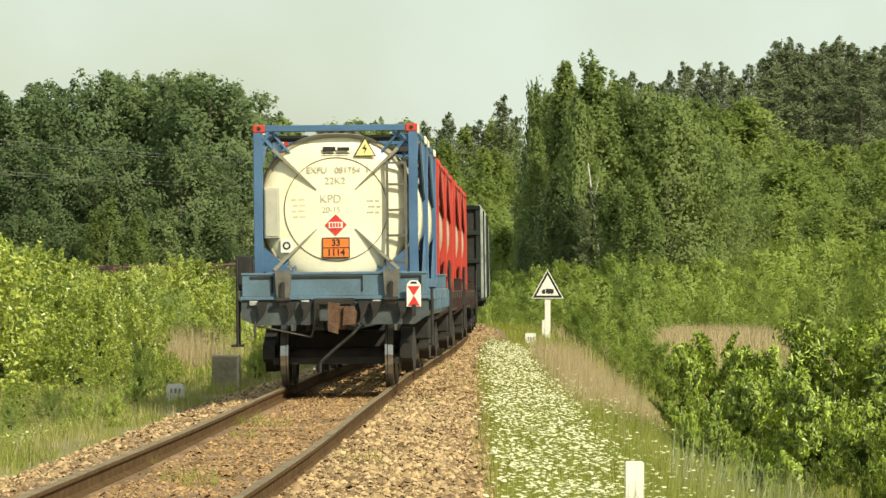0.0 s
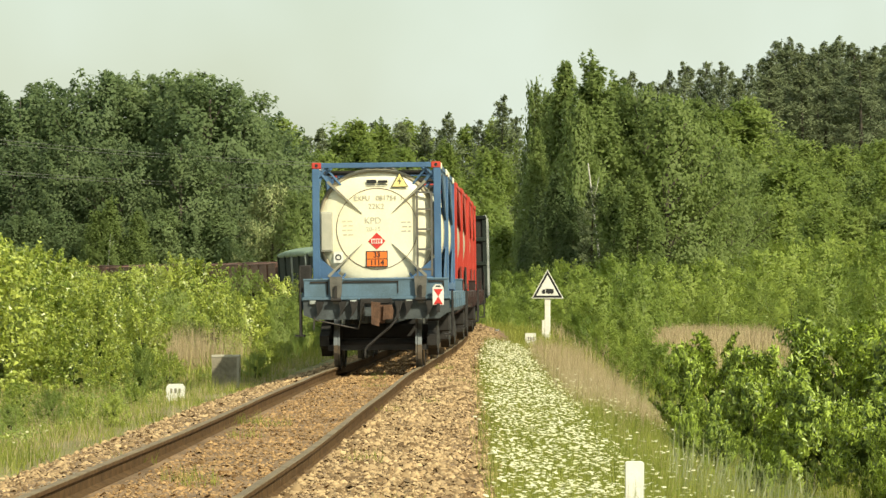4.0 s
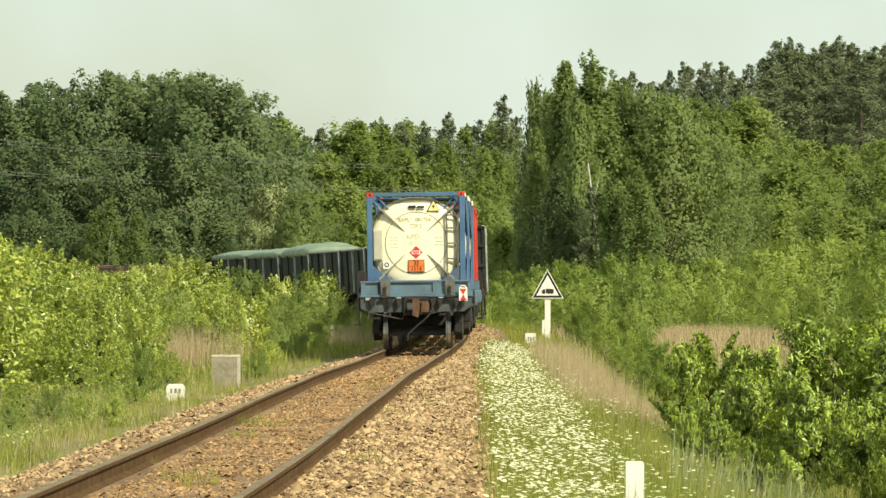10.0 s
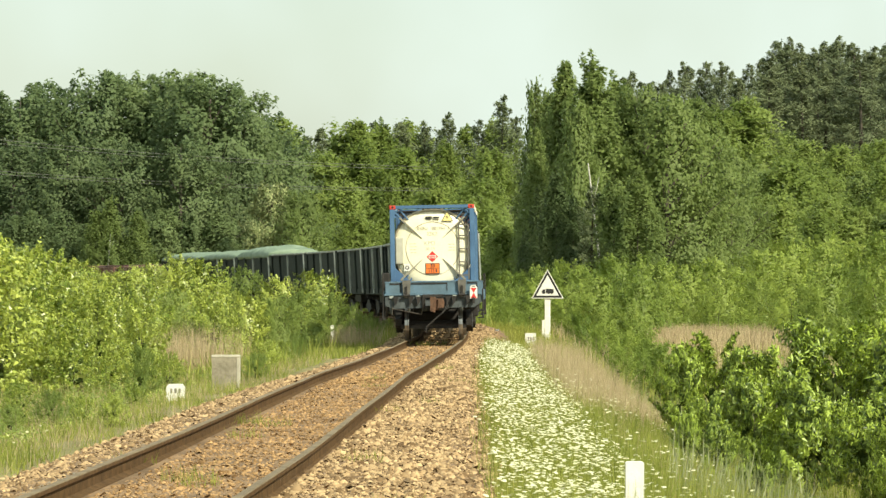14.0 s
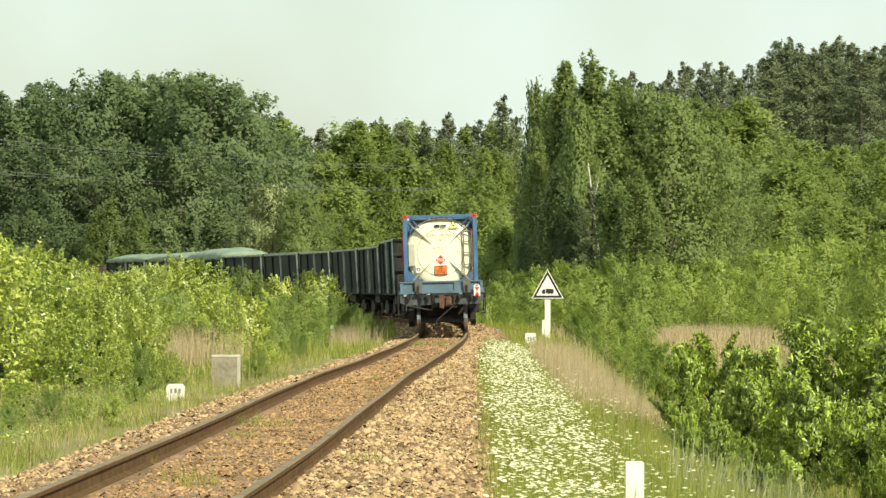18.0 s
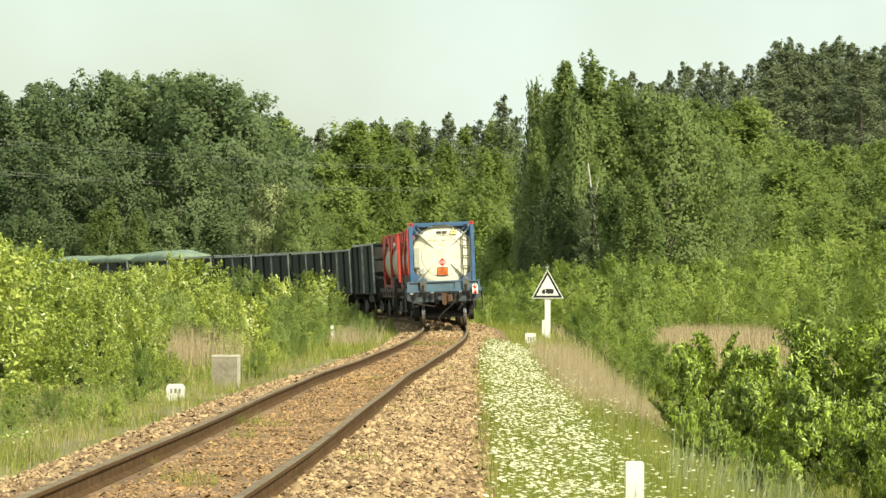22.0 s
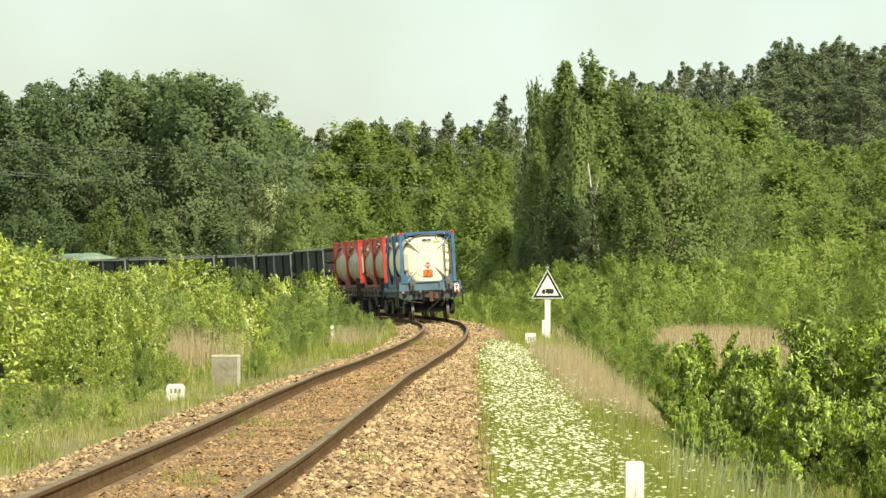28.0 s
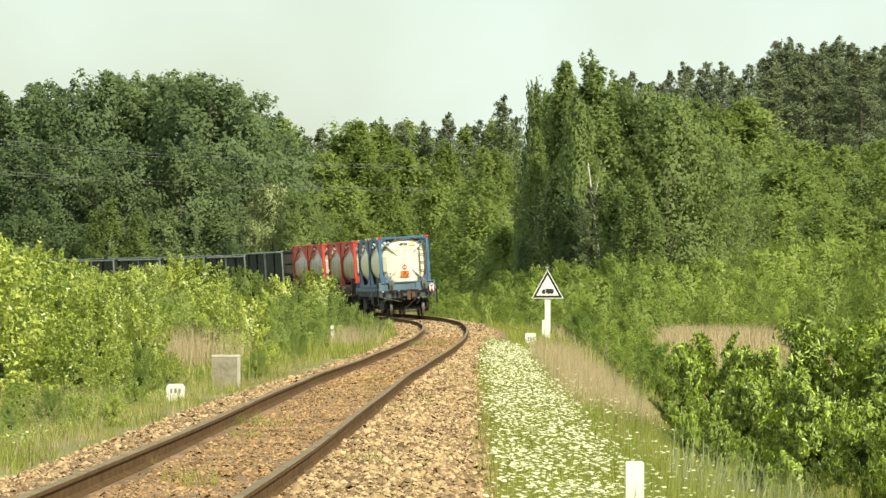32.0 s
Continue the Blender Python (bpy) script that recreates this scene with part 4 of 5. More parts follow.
KIND_DATA = {   # boughs, sprays on each, leaves in a spray, lowest tip, lift, spray length, spray width, leaf size, slimness, trunk, droop
    "oak": (125, 4, 36, 0.06, 0.14, 0.030, 0.0230, 0.0082, 0.75, 0.018, 0.0),
    "birch": (125, 4, 34, 0.05, 0.10, 0.032, 0.0165, 0.0072, 0.7, 0.004, 0.35),
    "young": (92, 4, 32, 0.04, 0.16, 0.040, 0.0290, 0.0106, 0.7, 0.010, 0.0),
    "pine": (85, 3, 32, 0.10, 0.045, 0.019, 0.0125, 0.0073, 0.4, 0.009, 0.0),
    "far_shrub": (62, 3, 34, 0.03, 0.20, 0.066, 0.0410, 0.0175, 0.6, 0.008, 0.0),
    "shrub": (62, 4, 30, 0.03, 0.26, 0.058, 0.0220, 0.0200, 0.5, 0.008, 0.1),
    "bush": (56, 5, 32, 0.20, 0.12, 0.058, 0.0190, 0.0270, 0.27, 0.008, 0.5),
}


def core_shape():
    """A twenty-sided core, one unit in radius."""
    g = (1 + 5 ** 0.5) / 2
    v = np.array([(-1, g, 0), (1, g, 0), (-1, -g, 0), (1, -g, 0), (0, -1, g), (0, 1, g), (0, -1, -g), (0, 1, -g), (g, 0, -1), (g, 0, 1), (-g, 0, -1), (-g, 0, 1)]) / math.hypot(1, g)
    f = np.array([(0, 11, 5), (0, 5, 1), (0, 1, 7), (0, 7, 10), (0, 10, 11), (1, 5, 9), (5, 11, 4), (11, 10, 2), (10, 7, 6), (7, 1, 8), (3, 9, 4), (3, 4, 2), (3, 2, 6), (3, 6, 8), (3, 8, 9), (4, 9, 5), (2, 4, 11), (6, 2, 10), (8, 6, 7), (9, 8, 1)])
    return v, f


CORE_V, CORE_F = core_shape()


def tree_kind(kind, seed):
    """Leaves and wood of a plant one unit high: boughs from the trunk, each with sprays of leaves along its outer part."""
    rng = np.random.default_rng(seed)
    nb, ns, per, low, lift, sl, sw, size, slim, trunk, droop = KIND_DATA[kind]
    cs, qs, boughs = [], [], []
    cores = []
    thick = kind in ("bush", "shrub")      # dark solid lumps inside stand in for shade between the leaves
    heart = [(rng.uniform(0, 6.283), rng.uniform(0.25, 0.95)) for _ in range(13)]
    for i in range(nb):
        z = low + (0.985 - low) * ((i + rng.random()) / nb) ** 0.92
        a = rng.uniform(0, 6.283)
        if kind == "bush" and i % 7:
            a, z = heart[i % 13][0] + rng.normal(0, 0.26), min(0.98, max(low, heart[i % 13][1] + rng.normal(0, 0.07)))
        w = envelope(kind, z) * (rng.uniform(0.55, 1.12) if kind == "pine" else rng.uniform(0.35, 1.0) ** 0.5 * rng.uniform(0.9, 1.12))
        tip = np.array([w * math.cos(a), w * math.sin(a), z])
        root = np.array([0.0, 0.0, max(0.02, z - lift * rng.uniform(0.7, 1.4) - (0.25 * w if kind != "pine" else -0.1 * w))])
        d = tip - root
        reach = np.linalg.norm(d) + 1e-6
        d = d / reach
        if i % 5 == 0:
            boughs.append((root, tip))
        for j in range(ns):
            f = 1.0 - (j / ns) * rng.uniform(0.45, 0.75)
            c = root + d * reach * f + rng.normal(0, sw * (0.35 if j == 0 else 1.0), 3)
            ax = d.copy()
            if kind == "birch":
                ax = np.array([d[0] * 0.5, d[1] * 0.5, -1.0]) if z < 0.85 else d
                ax = ax / np.linalg.norm(ax)
            elif kind in ("shrub", "far_shrub", "oak", "young", "pine"):
                ax = d + np.array([0, 0, 0.35])
                ax /= np.linalg.norm(ax)
            k = (1.0 if j else 0.6) * ((0.4 if kind in ("pine", "birch") else 0.65) if z > 0.86 else 1.0)
            along = rng.normal(0, 1, (per, 1)) * sl * k
            off = rng.normal(0, 1, (per, 3)) * sw * k * np.clip(1.0 - along / (sl * 2.6 * k), 0.25, 1.8)
            if kind == "bush":
                along = rng.uniform(-1.5, 1.2, (per, 1)) * sl
                off[:, 2] -= 0.25 * abs(along[:, 0])
            # each lump blocks light from behind and darkens the gaps between sprays
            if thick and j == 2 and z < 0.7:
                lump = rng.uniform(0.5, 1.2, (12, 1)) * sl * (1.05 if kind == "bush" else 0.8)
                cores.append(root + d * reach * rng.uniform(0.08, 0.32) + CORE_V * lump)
            cs.append(c + ax * along + off)
            q = off / (np.linalg.norm(off, axis=1, keepdims=True) + 1e-9) * (0.75 if kind in ("bush", "shrub") else 0.36) + np.array([tip[0], tip[1], 0.0]) * (3.0 if kind in ("bush", "shrub", "far_shrub") else 4.0)
            q[:, 2] += 0.75 if kind in ("bush", "shrub") else 0.5
            qs.append(q)
    cs, qs = np.concatenate(cs), np.concatenate(qs)
    v, f = leaf_quads(rng, cs, qs, size, slim, loose={"shrub": 0.8, "bush": 0.35}.get(kind, 0.5), droop=droop, tri=kind != "bush")
    soft = np.repeat(qs / (np.linalg.norm(qs, axis=1, keepdims=True) + 1e-9), f.shape[1], axis=0)
    wood = Shape()
    top = 0.9 if kind not in ("shrub", "bush", "far_shrub") else 0.6
    wood.tube((0, 0, -0.03), (0.01, 0.0, top * 0.5), trunk, trunk * 0.7, seg=7).tube((0.01, 0, top * 0.5), (0, 0, top), trunk * 0.7, trunk * 0.2, seg=6)
    for r, c in boughs:
        wood.tube((0.003, 0, min(float(r[2]), top)), tuple(float(q) for q in c), trunk * 0.28, trunk * 0.08, seg=5)
    wood = wood.mesh("wood", M["bark"])
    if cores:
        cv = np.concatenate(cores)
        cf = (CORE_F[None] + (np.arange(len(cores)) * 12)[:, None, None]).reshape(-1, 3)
        shade_lump_mesh = raw_mesh("inner_foliage", cv, cf, M["heart"])
        shade_lump_mesh.shade_smooth()
    else:
        shade_lump_mesh = None
    return v, f, soft, wood, shade_lump_mesh


KINDS = {}


def plant(kind, variant, leaves, x, y, height, width=1.0, sink=0.0, name="tree", label="", category="tree", group="", z=None):
    key = (kind, variant)
    if key not in KINDS:
        KINDS[key] = (*tree_kind(kind, 100 + variant * 7 + len(kind)), {})
    v, f, soft, wood, shade_lump_mesh, by = KINDS[key]
    if leaves not in by:
        by[leaves] = raw_mesh("crown", v, f, M[leaves])
        if kind not in ("bush", "shrub"):
            by[leaves].normals_split_custom_set_from_vertices(soft)
    z = gz(x, y) if z is None else z
    ob = tagged(new(name), label, category, group)
    ob.matrix_basis = Matrix.Translation((x, y, z - sink)) @ Euler((0, 0, random.uniform(0, 6.283))).to_matrix().to_4x4()
    sc = Matrix.Diagonal((height * width, height * width, height, 1))
    part("trunk" if category == "tree" else "stem", wood, None, ob, at=sc)
    part("crown", by[leaves], None, ob, at=sc)
    if shade_lump_mesh:
        part("inner_foliage", shade_lump_mesh, None, ob, "dark lumps filling in the inner shade", at=sc)
    return ob


def grow():
    R = random.Random(11)

    def at_px(px, d, top, kind, leaves, width=1.0, name="tree", label="", category="tree", group="", sink=0.0):
        x, y = spot(px, d)
        g = gz(x, y)
        h = EYE + (506 - top) / F * d - g
        if kind == "shrub" and d > 115:
            kind = "far_shrub"
        plant(kind, R.randrange(3), leaves, x, y, max(h, 0.5), width, sink, name, label, category, group, z=g)

    # tall dark wood behind the train, on the inside of the curve
    for px, d, top in ((-50, 350, 150), (35, 345, 160), (95, 352, 148), (160, 345, 124), (228, 350, 132), (275, 352, 130), (320, 346, 120), (372, 340, 132), (418, 344, 158), (452, 348, 198), (20, 335, 250), (120, 332, 240), (215, 330, 250), (320, 330, 245), (400, 335, 270), (490, 372, 250)):
        # lower front trees take the leaf tone with shade in its colour
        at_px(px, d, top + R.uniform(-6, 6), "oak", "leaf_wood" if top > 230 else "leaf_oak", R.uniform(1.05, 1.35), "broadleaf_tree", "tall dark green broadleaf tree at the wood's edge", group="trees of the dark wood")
    # mid wood behind the line
    for i in range(20):
        px = 478 + i * 23 + R.uniform(-7, 7)
        kind, leaves = R.choice([("pine", "needles"), ("pine", "needles"), ("birch", "leaf_young"), ("young", "leaf_young")])
        top = float(np.interp(px, (470, 520, 600, 660, 740, 800, 860, 930), (205, 240, 224, 214, 216, 204, 214, 205))) + R.choice([-6, 0, 4, 14])
        at_px(px, R.uniform(428, 448), top, kind, leaves, R.uniform(1.25, 1.6), "forest_tree", "forest tree in the distant mixed wood", group="distant wood")
    for px, d, top in ((500, 395, 285), (570, 395, 270), (640, 395, 252), (715, 395, 262), (790, 395, 252), (870, 388, 262), (610, 370, 322), (690, 370, 312), (770, 362, 320), (850, 350, 315), (560, 372, 340), (880, 300, 382), (790, 338, 378), (710, 345, 382), (630, 350, 376), (550, 350, 378), (870, 285, 432), (895, 262, 470), (842, 296, 345), (888, 274, 400)):
        at_px(px, d, top, R.choice(["birch", "young", "young"]), "leaf_young", R.uniform(1.25, 1.6), "deciduous_tree", "fresh green deciduous tree beyond the railway", group="young wood beyond the railway")
    at_px(480, 320, 322, "oak", "blossom", 1.0, "blossoming_tree", "small tree with pale cream blossom")
    at_px(535, 318, 338, "oak", "leaf_birch", 1.1, "small_tree", "small grey-green tree beside the line")
    for px, top in ((195, 352), (170, 372), (245, 372)):
        at_px(px, 322, top, "birch", "leaf_birch", 1.3, "birch", "slim birch with a pale trunk", group="young birches")
    for px in (60, 110, 290, 340, 395, 30):
        at_px(px, 326, 385 + R.uniform(-15, 15), "young", "leaf_oak", 1.3, "small_tree", "low dark tree at the wood's edge", group="low trees at the wood")
    at_px(890, 420, 168, "pine", "needles", 1.4, "pine_tree", "dark pine rising above the wood", group="hill pines")
    # birch group beside the line
    for px, d, top, w in ((1000, 262, 106, 1.0), (1048, 258, 104, 1.2), (975, 266, 165, 0.9), (1090, 264, 140, 1.5), (950, 256, 226, 0.75), (1130, 240, 300, 1.35)):
        at_px(px, d, top, "birch", "leaf_birch", w, "birch_tree", "tall birch with hanging green foliage", group="birch group")
    for px, d, top, w in ((946, 266, 142, 0.36), (966, 268, 160, 0.5), (1024, 252, 180, 0.6), (1086, 242, 318, 0.75)):
        at_px(px, d, top, "young", "leaf_birch", w, "birch_tree", "tall birch with hanging green foliage", group="birch group")
    for px, d, top, w in ((1140, 262, 152, 0.85), (1180, 258, 168, 0.95), (1238, 262, 214, 1.0), (1292, 268, 262, 0.95)):
        at_px(px, d, top, "oak", "leaf_birch", w, "broadleaf_tree", "round-crowned green tree beside the birches", group="birch group")
    at_px(1050, 243, 330, "pine", "needles", 1.7, "pine_tree", "grey-green pine in front of the birches", group="low pines")
    # dark-leaved trees added to stand in for the shadowed hollow
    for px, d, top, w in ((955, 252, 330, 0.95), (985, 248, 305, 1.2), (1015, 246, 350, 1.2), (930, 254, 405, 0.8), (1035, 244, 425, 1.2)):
        at_px(px, d, top, "birch", "leaf_alder", w, "alder", "tree under the birches, leaves darkened as the hollow's shade", group="dark alders")
    # pines on the hill
    for i in range(34):
        px = 1085 + i * 15 + R.uniform(-6, 6)
        top = float(np.interp(px, (1080, 1125, 1180, 1270, 1340, 1380, 1440, 1480, 1540, 1600), (150, 128, 118, 108, 115, 66, 85, 62, 72, 60))) + R.choice([-6, 0, 6, 14, 22])
        at_px(px, R.uniform(432, 460), top, "pine", "needles", R.uniform(1.2, 1.7), "pine_tree", "dark green pine on the wooded hill", group="hill pines")
    for i in range(10):
        px = 1100 + i * 52 + R.uniform(-8, 8)
        at_px(px, R.uniform(405, 425), float(np.interp(px, (1100, 1300, 1400, 1600), (158, 138, 105, 92))) + R.uniform(0, 25), "pine", "needles", R.uniform(1.9, 2.3), "forest_tree", "dark tree on the wooded hill", group="hill wood")
    for px, top in ((1362, 92), (1392, 80), (1420, 90), (1448, 88), (1476, 72), (1512, 74), (1545, 82), (1572, 70), (1430, 130), (1490, 125), (1550, 130)):
        at_px(px, R.uniform(424, 436), top, "pine", "needles", R.uniform(1.7, 2.1), "pine_tree", "dark green pine on the wooded hill", group="hill pines")
    # bright young trees on its slope
    for i in range(27):
        px = 1190 + (i % 9) * 48 + R.uniform(-14, 14)
        row = i // 9
        d = (385, 345, 300)[row] + R.uniform(-12, 12)
        top = (float(np.interp(px, (1190, 1360, 1420, 1570), (182, 186, 236, 242))), 285, 355)[row] + R.uniform(-10, 22)
        at_px(px, d, top, "young", R.choice(["leaf_young", "leaf_young", "leaf_birch"]), R.uniform(1.25, 1.65), "young_tree", "bright green young tree on the slope", group="young slope trees")
    # scrub in front of the wood, outside the curve
    for i in range(39):
        px = 885 + (i % 13) * 56 + R.uniform(-18, 18)
        row = i // 13
        d = (228, 212 if 1150 < px < 1395 else 180, 135)[row] + R.uniform(-14, 14)
        top = (float(np.interp(px, (880, 1000, 1250, 1400, 1568), (490, 465, 450, 420, 420))), float(np.interp(px, (880, 950, 1100, 1300, 1568), (530, 512, 480, 500, 470))), float(np.interp(px, (880, 1000, 1060, 1170, 1300, 1568), (590, 590, 550, 535, 600, 545))))[row] + R.uniform(-12, 16)
        x, y = spot(px, d)
        o, _ = off_track(np.array([x]), np.array([y]))
        if o[0] < 5.5 or (row == 2 and 1140 < px < 1400):
            continue
        at_px(px, d, top, "shrub", "leaf_scrub", R.uniform(0.9, 1.2), "shrub", "bright green shrub in rough grass", "shrub", "scrub outside the curve")
    for px, d, top in ((884, 232, 498), (912, 222, 508), (938, 214, 520), (900, 204, 540), (762, 240, 512), (792, 230, 516), (822, 224, 518), (852, 219, 520)):
        at_px(px, d, top, "shrub", "leaf_scrub", R.uniform(1.0, 1.3), "shrub", "bright green shrub beside the bend", "shrub", "scrub outside the curve")
    for px, d, top in ((1030, 122, 556), (1070, 114, 572), (1110, 106, 584), (1150, 99, 600), (1062, 132, 545), (1122, 119, 562), (1166, 92, 606), (1095, 96, 612)):
        at_px(px, d, top, "shrub", "leaf_scrub", R.uniform(0.9, 1.2), "shrub", "bright green shrub above the dry grass", "shrub", "scrub outside the curve")
    # scrub inside the curve
    rows = ((235, (0, 60, 300, 480, 560, 680), (470, 470, 458, 498, 515, 560)),
            (165, (0, 60, 110, 350, 480, 560, 600, 680), (430, 450, 470, 462, 500, 490, 525, 560)),
            (120, (0, 60, 110, 350, 480, 560, 620, 660), (420, 440, 490, 490, 530, 520, 560, 590)),
            (97, (0, 60, 100, 300, 450, 560), (400, 420, 500, 530, 580, 610)),
            (84, (0, 60, 100, 200, 370, 420), (430, 480, 560, 590, 620, 650)))
    for row, (d0, xs, tops) in enumerate(rows):
        for i in range(13):
            px = -50 + i * 60 + R.uniform(-18, 18)
            d = d0 + R.uniform(-0.07, 0.07) * d0
            top = float(np.interp(px, xs, tops)) + R.uniform(-14, 22)
            x, y = spot(px, d)
            o, _ = off_track(np.array([x]), np.array([y]))
            if o[0] > -4.2 or px > xs[-1] or (d0 == 97 and 270 < px < 430) or (d0 == 84 and px > 300):
                continue
            at_px(px, d, top, "shrub", "leaf_yellow" if px < 260 else R.choice(["leaf_yellow", "leaf_yellow", "leaf_young"]), R.uniform(0.85, 1.12), "shrub", "sunlit yellow-green shrub beside the line", "shrub", "scrub inside the curve")
    for px, d, top in ((592, 150, 518), (625, 156, 535), (655, 162, 552), (680, 168, 568), (560, 140, 560), (520, 125, 580), (610, 135, 580), (690, 172, 575), (480, 110, 600), (460, 97, 622), (300, 84, 622), (250, 80, 608)):
        at_px(px, d, top, "shrub", R.choice(["leaf_yellow", "leaf_young"]), R.uniform(0.7, 1.0), "shrub", "low green shrub close to the ballast", "shrub", "scrub inside the curve")
    for px, d, top in ((636, 129, 552), (656, 134, 562), (676, 143, 575)):
        at_px(px, d, top, "shrub", "leaf_young", 0.6, "shrub", "low dark green shrub close to the ballast", "shrub", "scrub inside the curve")
    # scrub that reaches down to the ballast
    for i in range(22):
        px = 452 + i * 11 + R.uniform(-8, 8)
        if 566 < px < 612:
            continue
        d = float(np.interp(px, (452, 690), (84, 164))) + R.uniform(-2, 7)
        top = float(np.interp(px, (452, 520, 600, 690), (612, 590, 560, 572))) + R.uniform(-12, 22)
        at_px(px, d, top, "shrub", R.choice(["leaf_yellow", "leaf_young"]), R.uniform(0.8, 1.15), "shrub", "low green shrub close to the ballast", "shrub", "scrub inside the curve")
    # low leafy clumps on the inner verge
    for px, d, top in ((90, 62, 690), (35, 64, 672), (130, 64, 702), (200, 54, 752), (150, 55, 765), (20, 58, 715), (235, 66, 690)):
        at_px(px, d, top, "shrub", R.choice(["leaf_yellow", "leaf_young"]), R.uniform(1.0, 1.4), "weed_clump", "low leafy clump of weeds in rough grass", "weed", "weeds on the inner verge")
    # big bush
    for px, d, top, w in ((1215, 54, 612, 0.6), (1270, 56, 590, 0.72), (1375, 57, 566, 0.85), (1480, 58, 552, 0.95), (1575, 56, 556, 0.9), (1440, 50, 640, 0.8), (1335, 51, 655, 0.7), (1545, 47, 665, 0.8), (1250, 50, 690, 0.6), (1590, 42, 745, 0.6), (1215, 47, 715, 0.45), (1270, 46, 738, 0.55), (1340, 43, 768, 0.6)):
        at_px(px, d, top, "bush", "leaf_near", w, "bush", "large glossy green leafy bush", "bush", "large bushes by the line")


# ---- grass and flowers ----
def line_places(rng, n, s0, s1, o0, o1, bias=1.3):
    """n places along the line between s0 and s1, between o0 and o1 to its right."""
    s = s0 + (s1 - s0) * rng.random(n) ** bias
    o = rng.uniform(o0, o1, n)
    a = np.interp(s, _fine, _th)
    return np.interp(s, _fine, _tx) + o * np.cos(a), np.interp(s, _fine, _ty) - o * np.sin(a), s, o


def blades(name, x, y, h, w, mat, label, seed, lean=0.35, category="grass", wave=0.0, z=None):
    """Narrow bent blades rising from the ground."""
    rng = np.random.default_rng(seed)
    n = len(x)
    z = ground_z(x, y) if z is None else z
    a = rng.uniform(0, 6.283, n)
    hh = h * rng.uniform(0.45, 1.2, n)
    l = rng.normal(0, lean, n) * hh
    b = rng.uniform(0, 6.283, n)
    dx, dy = np.cos(a) * w / 2, np.sin(a) * w / 2
    lx, ly = np.cos(b) * l + wave * hh, np.sin(b) * l
    base = np.stack([x, y, z - 0.02], 1)
    v = np.stack([base + np.stack([-dx, -dy, 0 * z], 1), base + np.stack([dx, dy, 0 * z], 1), base + np.stack([lx, ly, hh], 1)], 1)
    ob = new(name, raw_mesh(name, v.reshape(-1, 3), np.arange(n * 3).reshape(n, 3), M[mat]))
    return tagged(ob, label, category, kind="stuff")


def heads(name, x, y, z, r, mat, label, seed, category="flowers", tilt=0.16):
    """Small flat flower heads that look up and towards the sun."""
    rng = np.random.default_rng(seed)
    n = len(x)
    nn = np.stack([rng.normal(0.05, tilt, n), rng.normal(-0.10, tilt, n), np.full(n, 1.0)], 1)
    nn /= np.linalg.norm(nn, axis=1, keepdims=True)
    t = np.cross(nn, np.array([0.3, 1.0, 0.1]))
    t /= np.linalg.norm(t, axis=1, keepdims=True)
    b = np.cross(nn, t)
    rr = (r * rng.uniform(0.6, 1.25, n))[:, None]
    c = np.stack([x, y, z], 1)
    v = np.stack([c + (t * math.cos(k) + b * math.sin(k)) * rr for k in (i * math.pi / 3 for i in range(6))], 1)
    return tagged(new(name, raw_mesh(name, v.reshape(-1, 3), np.arange(n * 6).reshape(n, 6), M[mat])), label, category, kind="stuff")


